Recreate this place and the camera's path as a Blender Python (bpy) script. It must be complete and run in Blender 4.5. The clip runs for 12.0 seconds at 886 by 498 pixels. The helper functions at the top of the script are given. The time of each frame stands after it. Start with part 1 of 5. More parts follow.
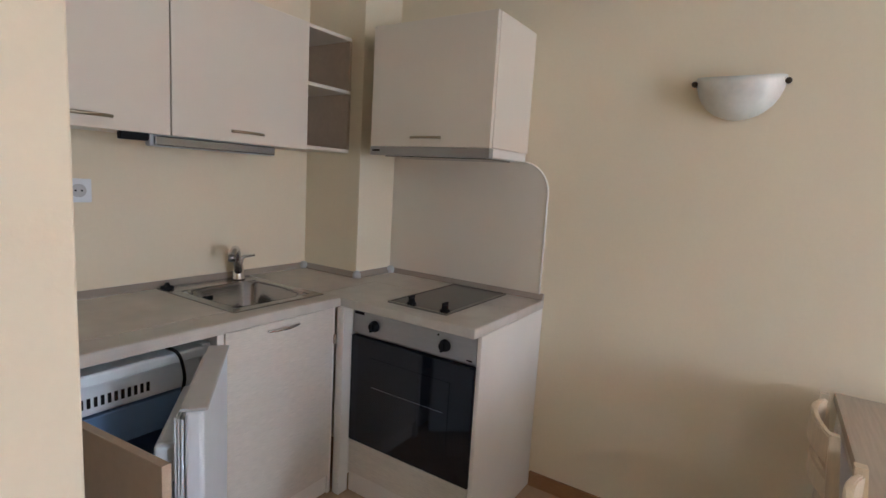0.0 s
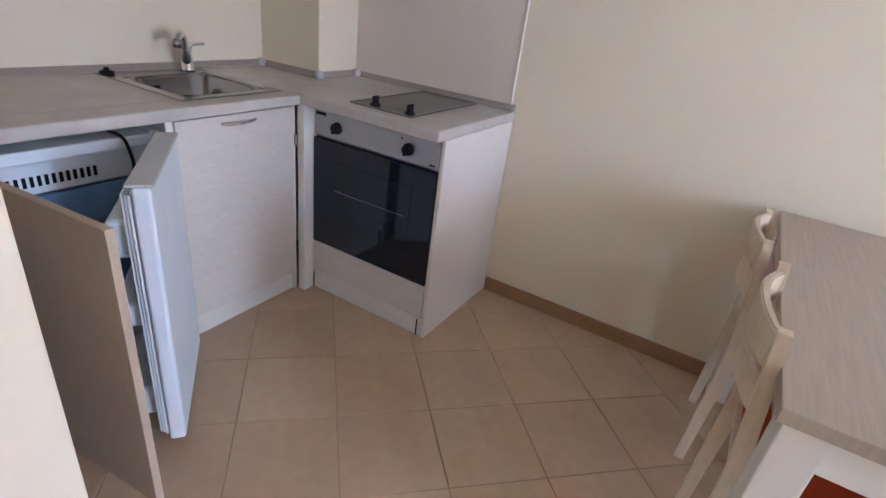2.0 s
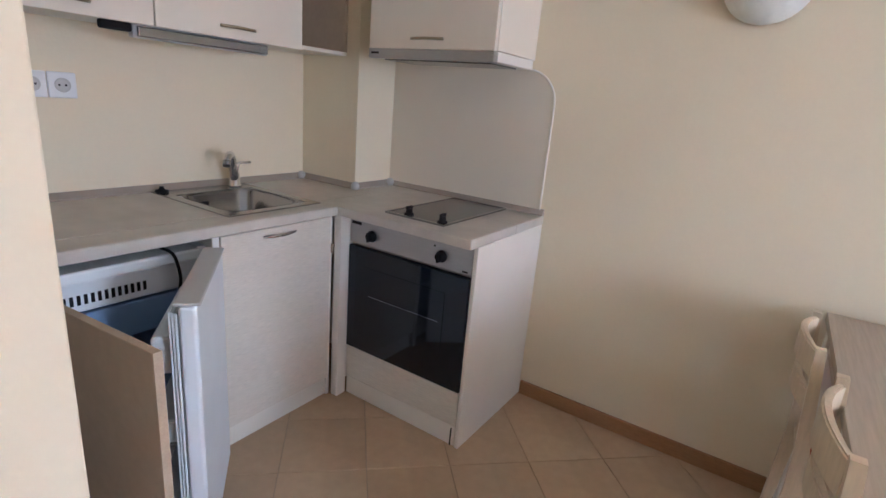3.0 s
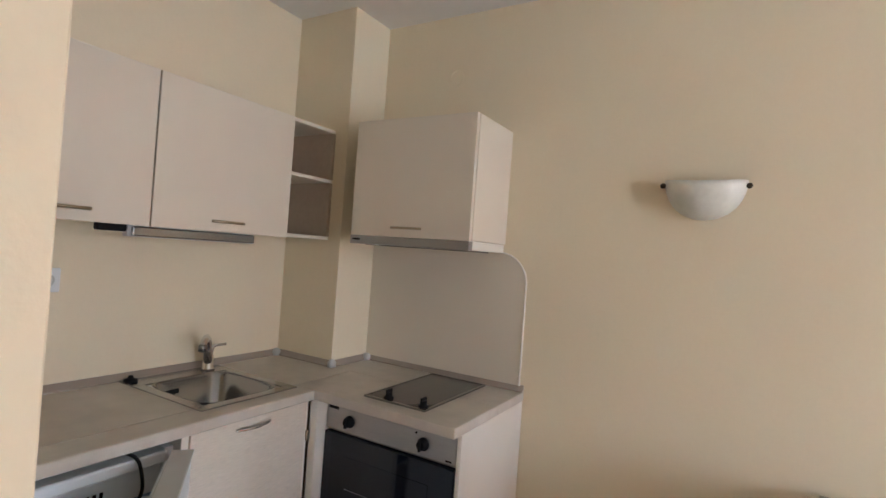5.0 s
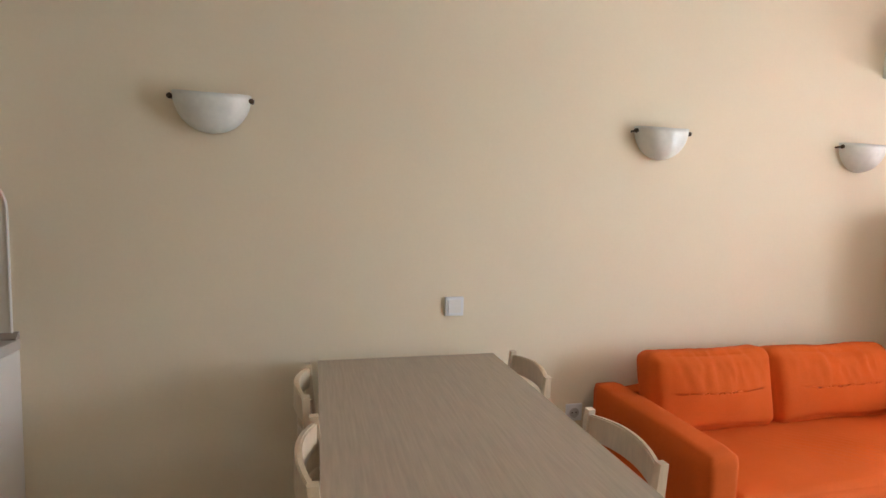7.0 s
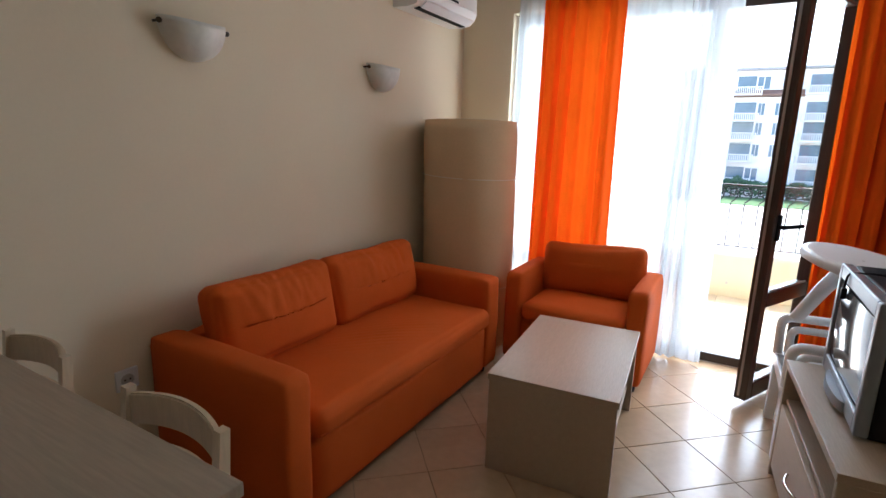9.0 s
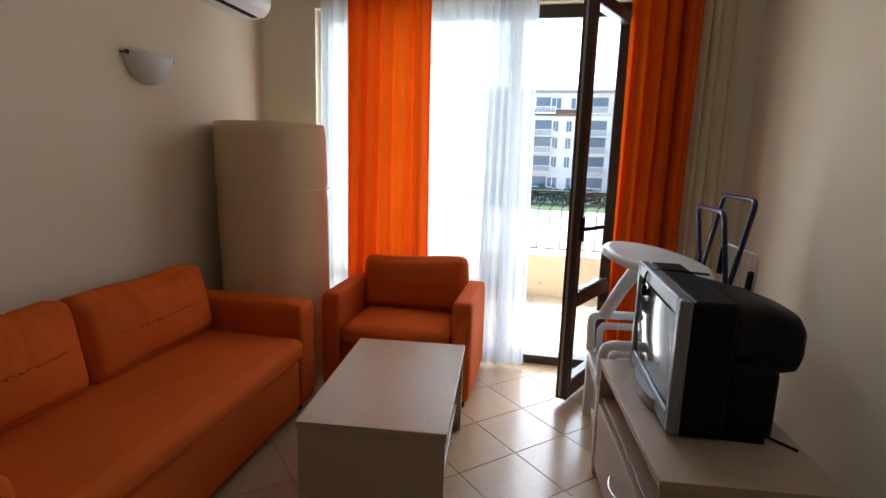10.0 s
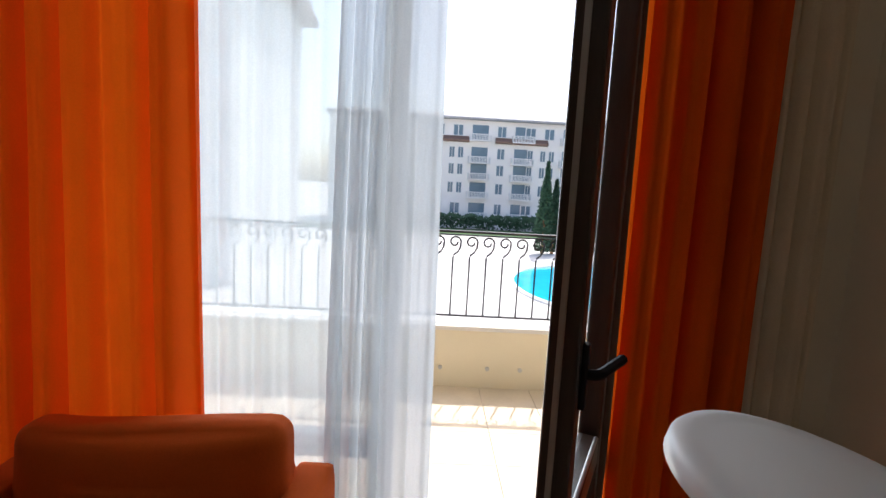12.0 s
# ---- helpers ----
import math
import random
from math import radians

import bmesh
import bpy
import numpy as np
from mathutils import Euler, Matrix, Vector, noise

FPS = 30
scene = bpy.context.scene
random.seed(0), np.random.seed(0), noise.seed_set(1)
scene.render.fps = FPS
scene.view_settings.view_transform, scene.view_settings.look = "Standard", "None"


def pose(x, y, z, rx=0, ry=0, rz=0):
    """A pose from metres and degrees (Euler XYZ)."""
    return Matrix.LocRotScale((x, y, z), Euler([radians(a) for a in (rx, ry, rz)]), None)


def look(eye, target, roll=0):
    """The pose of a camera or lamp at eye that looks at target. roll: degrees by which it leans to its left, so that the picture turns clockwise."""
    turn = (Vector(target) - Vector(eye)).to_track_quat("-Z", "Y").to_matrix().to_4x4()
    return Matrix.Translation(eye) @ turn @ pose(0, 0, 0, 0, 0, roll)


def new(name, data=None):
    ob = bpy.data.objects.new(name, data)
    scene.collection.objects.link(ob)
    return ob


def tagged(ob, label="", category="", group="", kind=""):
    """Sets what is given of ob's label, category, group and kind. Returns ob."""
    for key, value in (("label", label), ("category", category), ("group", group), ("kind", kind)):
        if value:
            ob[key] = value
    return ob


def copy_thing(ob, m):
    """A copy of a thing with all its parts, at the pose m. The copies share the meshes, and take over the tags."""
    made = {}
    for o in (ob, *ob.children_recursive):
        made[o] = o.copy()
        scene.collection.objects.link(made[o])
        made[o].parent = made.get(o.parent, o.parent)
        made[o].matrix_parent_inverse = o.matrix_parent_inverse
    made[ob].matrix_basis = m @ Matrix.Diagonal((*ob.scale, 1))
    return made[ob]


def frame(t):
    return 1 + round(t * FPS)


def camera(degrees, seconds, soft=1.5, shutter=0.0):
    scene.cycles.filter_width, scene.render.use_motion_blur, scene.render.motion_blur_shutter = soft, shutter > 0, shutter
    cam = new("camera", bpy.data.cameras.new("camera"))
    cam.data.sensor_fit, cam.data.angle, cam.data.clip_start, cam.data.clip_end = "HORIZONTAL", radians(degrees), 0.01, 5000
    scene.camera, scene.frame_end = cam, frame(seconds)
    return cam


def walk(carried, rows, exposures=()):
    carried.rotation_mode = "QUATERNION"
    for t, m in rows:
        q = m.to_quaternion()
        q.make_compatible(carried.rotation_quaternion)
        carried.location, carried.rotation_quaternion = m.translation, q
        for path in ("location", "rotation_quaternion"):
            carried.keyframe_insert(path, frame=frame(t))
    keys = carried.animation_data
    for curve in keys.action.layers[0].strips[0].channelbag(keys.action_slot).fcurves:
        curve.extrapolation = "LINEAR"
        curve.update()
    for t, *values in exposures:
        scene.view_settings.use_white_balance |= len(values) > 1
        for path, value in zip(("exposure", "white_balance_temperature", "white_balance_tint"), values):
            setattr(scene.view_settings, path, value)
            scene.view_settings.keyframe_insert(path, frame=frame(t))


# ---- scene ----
cam = camera(82.0, 12.0)
PATH = [
    (0, (0.343, 0.139, 1.352), (-0.735, 1.801, 1.081), 3.4),
    (0.5, (0.36, 0.148, 1.314), (-0.696, 1.785, 0.858), 5.2),
    (1, (0.362, 0.158, 1.274), (-0.585, 1.768, 0.559), 6.8),
    (1.5, (0.381, 0.174, 1.25), (-0.474, 1.753, 0.37), 7.7),
    (2, (0.384, 0.18, 1.255), (-0.471, 1.756, 0.37), 7.5),
    (2.5, (0.366, 0.17, 1.279), (-0.589, 1.762, 0.535), 6.2),
    (3, (0.356, 0.173, 1.302), (-0.686, 1.784, 0.738), 5.0),
    (3.5, (0.353, 0.161, 1.328), (-0.735, 1.803, 0.978), 3.9),
    (3.7, (0.355, 0.158, 1.351), (-0.747, 1.807, 1.093), 3.4),
    (5.3, (0.315, 0.109, 1.429), (-0.646, 1.862, 1.473), 4.0),
    (5.5, (0.327, 0.097, 1.415), (-0.557, 1.891, 1.464), 4.2),
    (6, (0.356, 0.106, 1.424), (-0.139, 2.044, 1.415), 3.9),
    (6.5, (0.474, 0.117, 1.411), (0.465, 2.115, 1.315), 2.6),
    (7, (0.556, 0.13, 1.369), (1.038, 2.064, 1.202), 1.7),
    (7.5, (0.614, 0.162, 1.356), (1.494, 1.942, 1.116), 1.1),
    (7.7, (0.642, 0.192, 1.349), (1.681, 1.883, 1.101), 1.1),
    (9.3, (0.843, 0.315, 1.343), (2.616, 1.111, 0.871), 2.0),
    (9.5, (0.89, 0.314, 1.331), (2.711, 0.981, 0.842), 2.1),
    (10, (1.093, 0.327, 1.309), (3.024, 0.713, 0.956), 1.7),
    (10.5, (1.428, 0.366, 1.329), (3.401, 0.592, 1.094), 1.2),
    (11, (1.857, 0.436, 1.3), (3.841, 0.524, 1.059), 1.2),
    (11.5, (2.341, 0.451, 1.307), (4.326, 0.445, 1.063), 2.1),
    (12, (2.846, 0.446, 1.315), (4.83, 0.392, 1.067), 3.1),
]
walk(cam, [(t, look(eye, target, roll)) for t, eye, target, roll in PATH],
     exposures=[(0, 4.3, 5600, 10), (1, 4.6, 5100, 13), (2, 4.75, 5000, 13), (3.5, 4.55, 5500, 12), (5.5, 4.4, 5950, 10), (6.5, 4.35, 5950, 9), (7.5, 3.65, 5850, 8), (9.5, 2.4, 5850, 9), (10.5, 1.95, 6300, 9), (11, 1.75, 6300, 9), (11.5, 1.65, 6300, 10), (12, 1.25, 6300, 12)])

# ---- world and sun ----
world = bpy.data.worlds.new("sky")
world.use_nodes = True
scene.world = world
wn = world.node_tree
sky = wn.nodes.new("ShaderNodeTexSky")
sky.sky_type = "NISHITA"
sky.sun_disc = False
sky.sun_elevation = radians(57)
sky.sun_rotation = radians(110)
sky.air_density, sky.dust_density = 1.0, 3.0
wn.links.new(sky.outputs[0], wn.nodes["Background"].inputs[0])
wn.nodes["Background"].inputs[1].default_value = 0.15
sun = new("sun", bpy.data.lights.new("sun", "SUN"))
sun.data.energy, sun.data.angle, sun.data.color = 2.4, radians(0.6), (1.0, 0.95, 0.87)
sun.matrix_world = look((30, -11, 49), (0, 0, 0))
day = new("window_daylight", bpy.data.lights.new("window_daylight", "AREA"))
day.data.shape, day.data.size, day.data.size_y, day.data.energy = "RECTANGLE", 1.9, 2.1, 12.5
day.data.color = (0.88, 0.95, 1.0)
day.matrix_world = look((4.47, 0.84, 1.1), (0, 0.84, 1.1))


# ---- materials ----
def mat(name, color, rough=0.6, metal=0.0, var=0.06, scale=6.0, bump=0.0, bscale=60.0, stretch=(1, 1, 1), grain=0.0, gscale=40.0, rand=0.0, spec=0.5, coat=0.0):
    m = bpy.data.materials.new(name)
    m.use_nodes = True
    nt = m.node_tree
    bs = nt.nodes["Principled BSDF"]
    bs.inputs["Roughness"].default_value = rough
    bs.inputs["Metallic"].default_value = metal
    bs.inputs["Specular IOR Level"].default_value = spec
    bs.inputs["Coat Weight"].default_value = coat
    tc = nt.nodes.new("ShaderNodeTexCoord")
    mp = nt.nodes.new("ShaderNodeMapping")
    mp.inputs["Scale"].default_value = stretch
    nt.links.new(tc.outputs["Object"], mp.inputs[0])

    def noise_at(s, detail=4.0):
        n = nt.nodes.new("ShaderNodeTexNoise")
        n.inputs["Scale"].default_value = s
        n.inputs["Detail"].default_value = detail
        nt.links.new(mp.outputs[0], n.inputs["Vector"])
        return n.outputs["Fac"]

    def scaled(fac, amount):
        r = nt.nodes.new("ShaderNodeMapRange")
        r.inputs[3].default_value, r.inputs[4].default_value = 1 - amount, 1 + amount
        nt.links.new(fac, r.inputs[0])
        return r.outputs[0]

    def times(a, b):
        k = nt.nodes.new("ShaderNodeMath")
        k.operation = "MULTIPLY"
        nt.links.new(a, k.inputs[0])
        nt.links.new(b, k.inputs[1])
        return k.outputs[0]
    val = scaled(noise_at(scale), var * 2)
    if grain:
        val = times(val, scaled(noise_at(gscale, 6.0), grain * 2))
    if rand:
        oi = nt.nodes.new("ShaderNodeObjectInfo")
        val = times(val, scaled(oi.outputs["Random"], rand))
    vm = nt.nodes.new("ShaderNodeVectorMath")
    vm.operation = "SCALE"
    vm.inputs[0].default_value = color
    nt.links.new(val, vm.inputs["Scale"])
    nt.links.new(vm.outputs[0], bs.inputs["Base Color"])
    rr = nt.nodes.new("ShaderNodeMath")
    rr.operation = "MULTIPLY"
    rr.inputs[1].default_value = rough
    nt.links.new(scaled(noise_at(scale * 2.3), 0.15), rr.inputs[0])
    nt.links.new(rr.outputs[0], bs.inputs["Roughness"])
    if bump:
        bp = nt.nodes.new("ShaderNodeBump")
        bp.inputs["Strength"].default_value = bump
        bp.inputs["Distance"].default_value = 0.004
        nt.links.new(noise_at(bscale, 5.0), bp.inputs["Height"])
        nt.links.new(bp.outputs[0], bs.inputs["Normal"])
    return m


def cloth(name, color, through_light, see=0.0, bump=0.3):
    m = mat(name, color, rough=0.9, var=0.05, scale=5, grain=0.05, gscale=250, bump=bump, bscale=500, spec=0.1)
    nt = m.node_tree
    bs = nt.nodes["Principled BSDF"]
    out = nt.nodes["Material Output"]
    tr = nt.nodes.new("ShaderNodeBsdfTranslucent")
    nt.links.new(bs.inputs["Base Color"].links[0].from_socket, tr.inputs[0])
    mx = nt.nodes.new("ShaderNodeMixShader")
    mx.inputs[0].default_value = through_light
    nt.links.new(bs.outputs[0], mx.inputs[1])
    nt.links.new(tr.outputs[0], mx.inputs[2])
    last = mx
    if see:
        tp = nt.nodes.new("ShaderNodeBsdfTransparent")
        my = nt.nodes.new("ShaderNodeMixShader")
        my.inputs[0].default_value = see
        nt.links.new(mx.outputs[0], my.inputs[1])
        nt.links.new(tp.outputs[0], my.inputs[2])
        last = my
    nt.links.new(last.outputs[0], out.inputs[0])
    return m


def glass(name, tint=(0.96, 0.98, 0.98)):
    m = bpy.data.materials.new(name)
    m.use_nodes = True
    nt = m.node_tree
    nt.nodes.remove(nt.nodes["Principled BSDF"])
    tp = nt.nodes.new("ShaderNodeBsdfTransparent")
    tp.inputs[0].default_value = (*tint, 1)
    gl = nt.nodes.new("ShaderNodeBsdfGlossy")
    gl.inputs["Roughness"].default_value = 0.02
    lw = nt.nodes.new("ShaderNodeLayerWeight")
    pw = nt.nodes.new("ShaderNodeMath")
    pw.operation, pw.inputs[1].default_value = "POWER", 5.0
    nt.links.new(lw.outputs["Facing"], pw.inputs[0])
    sc = nt.nodes.new("ShaderNodeMath")
    sc.operation, sc.inputs[1].default_value = "MULTIPLY_ADD", 0.4
    sc.inputs[2].default_value = 0.02
    nt.links.new(pw.outputs[0], sc.inputs[0])
    mx = nt.nodes.new("ShaderNodeMixShader")
    nt.links.new(sc.outputs[0], mx.inputs[0])
    nt.links.new(tp.outputs[0], mx.inputs[1])
    nt.links.new(gl.outputs[0], mx.inputs[2])
    nt.links.new(mx.outputs[0], nt.nodes["Material Output"].inputs[0])
    return m


M_WALL = mat("cream wall paint", (0.80, 0.695, 0.515), 0.85, var=0.025, scale=1.6, grain=0.012, gscale=70, bump=0.12, bscale=90)
M_CEIL = mat("white ceiling paint", (0.82, 0.80, 0.77), 0.9, var=0.02, scale=2, bump=0.08, bscale=90)
M_OUTWALL = mat("cream render", (0.80, 0.72, 0.55), 0.9, var=0.05, scale=2, bump=0.3, bscale=120)
M_TILE = mat("beige stoneware tile", (0.50, 0.35, 0.215), 0.22, var=0.07, scale=4, grain=0.06, gscale=22, rand=0.04, bump=0.08, bscale=30)
M_GROUT = mat("grey brown grout", (0.33, 0.265, 0.195), 0.9, var=0.1)
M_BTILE = mat("pale balcony tile", (0.66, 0.58, 0.47), 0.4, var=0.06, scale=6, grain=0.04, rand=0.04)
M_LAM = mat("whitish lined laminate", (0.66, 0.60, 0.52), 0.5, var=0.03, scale=3, grain=0.12, gscale=30, stretch=(1, 1, 14), bump=0.25, bscale=30)
M_LAMP = mat("plain pale laminate", (0.74, 0.66, 0.55), 0.45, var=0.02, scale=3)
M_WHITEP = mat("white melamine", (0.76, 0.71, 0.64), 0.5, var=0.03, scale=4)
# Board tan; on the fridge cupboard door it stands in for shade.
M_MDF = mat("tan board and shade tone", (0.48, 0.37, 0.27), 0.6, var=0.05, scale=8, grain=0.05)
M_COUNTER = mat("pale stone look worktop", (0.54, 0.49, 0.43), 0.35, var=0.10, scale=4, grain=0.08, gscale=14, stretch=(1, 1, 1), bump=0.05)
M_UPST = mat("grey brown upstand", (0.36, 0.30, 0.25), 0.45, var=0.05)
M_GREYPL = mat("grey plastic", (0.55, 0.54, 0.53), 0.5)
M_STEEL = mat("brushed steel", (0.36, 0.36, 0.37), 0.2, metal=1.0, var=0.04, scale=8, grain=0.06, gscale=60, stretch=(12, 1, 12))
M_STEELP = mat("steel panel", (0.40, 0.39, 0.38), 0.42, metal=0.85, var=0.03, grain=0.05, gscale=60, stretch=(1, 12, 12))
M_CHROME = mat("chrome", (0.72, 0.71, 0.70), 0.12, metal=1.0, var=0.02)
M_BLACKG = mat("black oven glass", (0.008, 0.010, 0.016), 0.05, var=0.02, spec=0.4)
M_BLACK = mat("black plastic", (0.014, 0.013, 0.014), 0.5, var=0.1, scale=20, bump=0.1, bscale=300, spec=0.07)
M_HOB = mat("grey ceramic hob", (0.10, 0.09, 0.08), 0.18, var=0.05)
M_FRIDGE = mat("white fridge enamel", (0.74, 0.77, 0.80), 0.35, var=0.03)
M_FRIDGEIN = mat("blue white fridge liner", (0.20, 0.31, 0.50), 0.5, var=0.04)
M_SKIRT = mat("brown wood baseboard", (0.33, 0.17, 0.075), 0.5, var=0.08, grain=0.15, gscale=30, stretch=(1, 8, 8))
M_TABLE = mat("greyish wood table top", (0.42, 0.34, 0.255), 0.42, var=0.04, scale=3, grain=0.12, gscale=7, stretch=(16, 1, 4), bump=0.12, bscale=40)
M_TABLE2 = mat("pale wood veneer", (0.47, 0.365, 0.26), 0.4, var=0.04, scale=3, grain=0.10, gscale=22, stretch=(1, 14, 14), bump=0.08, bscale=40)
M_CHAIR = mat("pale varnished wood", (0.66, 0.53, 0.37), 0.42, var=0.05, scale=6, grain=0.08, gscale=20, stretch=(6, 6, 1))
M_SOFA = mat("orange sofa fabric", (0.62, 0.108, 0.014), 0.85, var=0.06, scale=4, grain=0.05, gscale=180, bump=0.35, bscale=450, spec=0.15)
M_PAD = mat("dark orange seat cloth", (0.42, 0.055, 0.012), 0.85, var=0.06, scale=6, grain=0.06, gscale=180, bump=0.3, bscale=400, spec=0.15)
M_ROLL = mat("beige foam cloth", (0.70, 0.51, 0.31), 0.9, var=0.04, scale=3, grain=0.03, gscale=90, bump=0.2, bscale=200)
M_ORANGE = cloth("orange curtain cloth", (0.80, 0.115, 0.004), 0.32)
M_SHEER = cloth("white sheer voile", (0.60, 0.64, 0.66), 0.45, see=0.28, bump=0.1)
M_SHEER2 = cloth("gathered white voile", (0.60, 0.63, 0.66), 0.40, see=0.12, bump=0.1)
M_BEIGEC = cloth("beige voile", (0.82, 0.68, 0.48), 0.3, see=0.05)
M_BROWN = mat("dark brown window frame", (0.040, 0.024, 0.017), 0.35, var=0.08, scale=10, grain=0.15, gscale=30, stretch=(8, 8, 1))
M_GLASS = glass("clear window glass")
M_WHITEPL = mat("white plastic", (0.80, 0.81, 0.82), 0.32, var=0.02, scale=5)
M_AC = mat("white unit plastic", (0.80, 0.78, 0.74), 0.4, var=0.02)
M_LAMPGL = mat("frosted alabaster glass", (0.74, 0.74, 0.68), 0.35, var=0.08, scale=14, grain=0.05)
M_BRONZE = mat("dark bronze", (0.08, 0.055, 0.035), 0.4, metal=0.7)
M_SILVER = mat("silver television plastic", (0.26, 0.28, 0.31), 0.35, metal=0.3, var=0.02)
M_SCREEN = mat("grey cathode screen", (0.10, 0.10, 0.10), 0.07, var=0.02, spec=0.7)
M_BLUE = mat("dark blue lacquered tube", (0.020, 0.028, 0.085), 0.3, var=0.05)
M_WIRE = mat("white coated wire", (0.66, 0.67, 0.68), 0.4)
M_IRON = mat("black wrought iron", (0.025, 0.025, 0.028), 0.5, metal=0.4)
M_BRASS = mat("worn brass handle", (0.42, 0.35, 0.24), 0.3, metal=1.0)
M_FACADE = mat("pale pink render", (0.80, 0.76, 0.72), 0.9, var=0.05, scale=0.3)
M_TRIMW = mat("white facade trim", (0.74, 0.72, 0.69), 0.8, var=0.03)
M_ROOF = mat("brown roof tile", (0.20, 0.115, 0.085), 0.8, var=0.12, scale=2)
M_ROOFG = mat("grey roof tile", (0.34, 0.33, 0.33), 0.8, var=0.12, scale=2)
M_DARKGL = mat("far window glass", (0.13, 0.19, 0.24), 0.1, var=0.2, scale=0.7)
M_DECK = mat("pale deck paving", (0.50, 0.48, 0.45), 0.8, var=0.06, scale=0.4)
M_GRASS = mat("lawn", (0.045, 0.10, 0.03), 0.95, var=0.2, scale=1.5, bump=0.6, bscale=30)
M_LEAF = mat("dark green leaves", (0.030, 0.075, 0.035), 0.8, var=0.2, scale=3, rand=0.2)
M_WATER = mat("pool water", (0.02, 0.42, 0.60), 0.06, var=0.10, scale=0.8, bump=0.3, bscale=3)


# ---- mesh helpers ----
def box(bm, x0, x1, y0, y1, z0, z1, bevel=0.0, seg=2):
    m = Matrix.Translation(((x0 + x1) / 2, (y0 + y1) / 2, (z0 + z1) / 2)) @ Matrix.Diagonal((abs(x1 - x0), abs(y1 - y0), abs(z1 - z0), 1))
    r = bmesh.ops.create_cube(bm, size=1, matrix=m)
    if bevel:
        edges = list({e for v in r["verts"] for e in v.link_edges})
        bmesh.ops.bevel(bm, geom=edges, offset=bevel, segments=seg, affect="EDGES", profile=0.5)
    return bm


def B(x0, x1, y0, y1, z0, z1, bevel=0.003, seg=2):
    return box(bmesh.new(), x0, x1, y0, y1, z0, z1, bevel, seg)


def tube(bm, pts, r, seg=8, caps=True, r_end=None):
    pts = [Vector(p) for p in pts]
    rings, n = [], len(pts)
    up = Vector((0.13, 0.31, 0.94))
    for i, p in enumerate(pts):
        d = (pts[min(i + 1, n - 1)] - pts[max(i - 1, 0)]).normalized()
        a = d.cross(up)
        if a.length < 0.05:
            a = d.cross(Vector((1, 0, 0)))
        a.normalize()
        b = d.cross(a)
        up = b
        rad = r if r_end is None else r + (r_end - r) * i / (n - 1)
        rings.append([bm.verts.new(p + rad * (math.cos(2 * math.pi * k / seg) * a + math.sin(2 * math.pi * k / seg) * b)) for k in range(seg)])
    for q, w in zip(rings, rings[1:]):
        # keep the rings in step
        off = min(range(seg), key=lambda o: (q[0].co - w[o].co).length)
        flip = (q[1].co - w[(off + 1) % seg].co).length > (q[1].co - w[(off - 1) % seg].co).length
        for k in range(seg):
            s = -1 if flip else 1
            bm.faces.new((q[k], q[(k + 1) % seg], w[(off + s * (k + 1)) % seg], w[(off + s * k) % seg]))
    if caps:
        bm.faces.new(rings[0])
        bm.faces.new(rings[-1])
    bmesh.ops.recalc_face_normals(bm, faces=bm.faces)
    return bm


def rounded_path(pts, r, n=5):
    pts = [Vector(p) for p in pts]
    out = [pts[0]]
    for a, b, c in zip(pts, pts[1:], pts[2:]):
        p, q = b + (a - b).normalized() * r, b + (c - b).normalized() * r
        for i in range(n + 1):
            t = i / n
            out.append((1 - t) ** 2 * p + 2 * t * (1 - t) * b + t * t * q)
    return out + [pts[-1]]


def prism(profile, axis, a, b):
    """A profile of (u, v) swept along axis from a to b. axis x: (y, z); y: (x, z); z: (x, y)."""
    bm = bmesh.new()

    def at(u, v, w):
        return {"x": (w, u, v), "y": (u, w, v), "z": (u, v, w)}[axis]
    lo = [bm.verts.new(at(u, v, a)) for u, v in profile]
    hi = [bm.verts.new(at(u, v, b)) for u, v in profile]
    n = len(profile)
    for i in range(n):
        bm.faces.new((lo[i], lo[(i + 1) % n], hi[(i + 1) % n], hi[i]))
    bm.faces.new(lo)
    bm.faces.new(hi)
    bmesh.ops.recalc_face_normals(bm, faces=bm.faces)
    return bm


def soft_box(x0, x1, y0, y1, z0, z1, r, puff=(0, 0, 0), cuts=14, wave=0.004, freq=6.0, seed=0.0):
    """A stuffed block: rounded by r, swollen along each axis by puff, with uneven faces."""
    bm = bmesh.new()
    bmesh.ops.create_cube(bm, size=2)
    bmesh.ops.subdivide_edges(bm, edges=bm.edges[:], cuts=cuts, use_grid_fill=True)
    h = Vector(((x1 - x0) / 2, (y1 - y0) / 2, (z1 - z0) / 2))
    c = Vector(((x1 + x0) / 2, (y1 + y0) / 2, (z1 + z0) / 2))
    for v in bm.verts:
        p = v.co.copy()
        q = Vector([max(-(h[i] - r), min(h[i] - r, p[i] * h[i])) for i in range(3)])
        d = Vector([p[i] * h[i] - q[i] for i in range(3)])
        if d.length > 1e-6:
            d.normalize()
        w = q + d * r
        for i in range(3):
            j, k = (i + 1) % 3, (i + 2) % 3
            w[i] += math.copysign(1, p[i]) * (abs(p[i]) > 0.98) * puff[i] * (1 - p[j] ** 2) * (1 - p[k] ** 2)
        n = noise.noise_vector((w + c) * freq + Vector((seed, seed, 0)))
        v.co = c + w + n * wave
    for f in bm.faces:
        f.smooth = True
    return bm


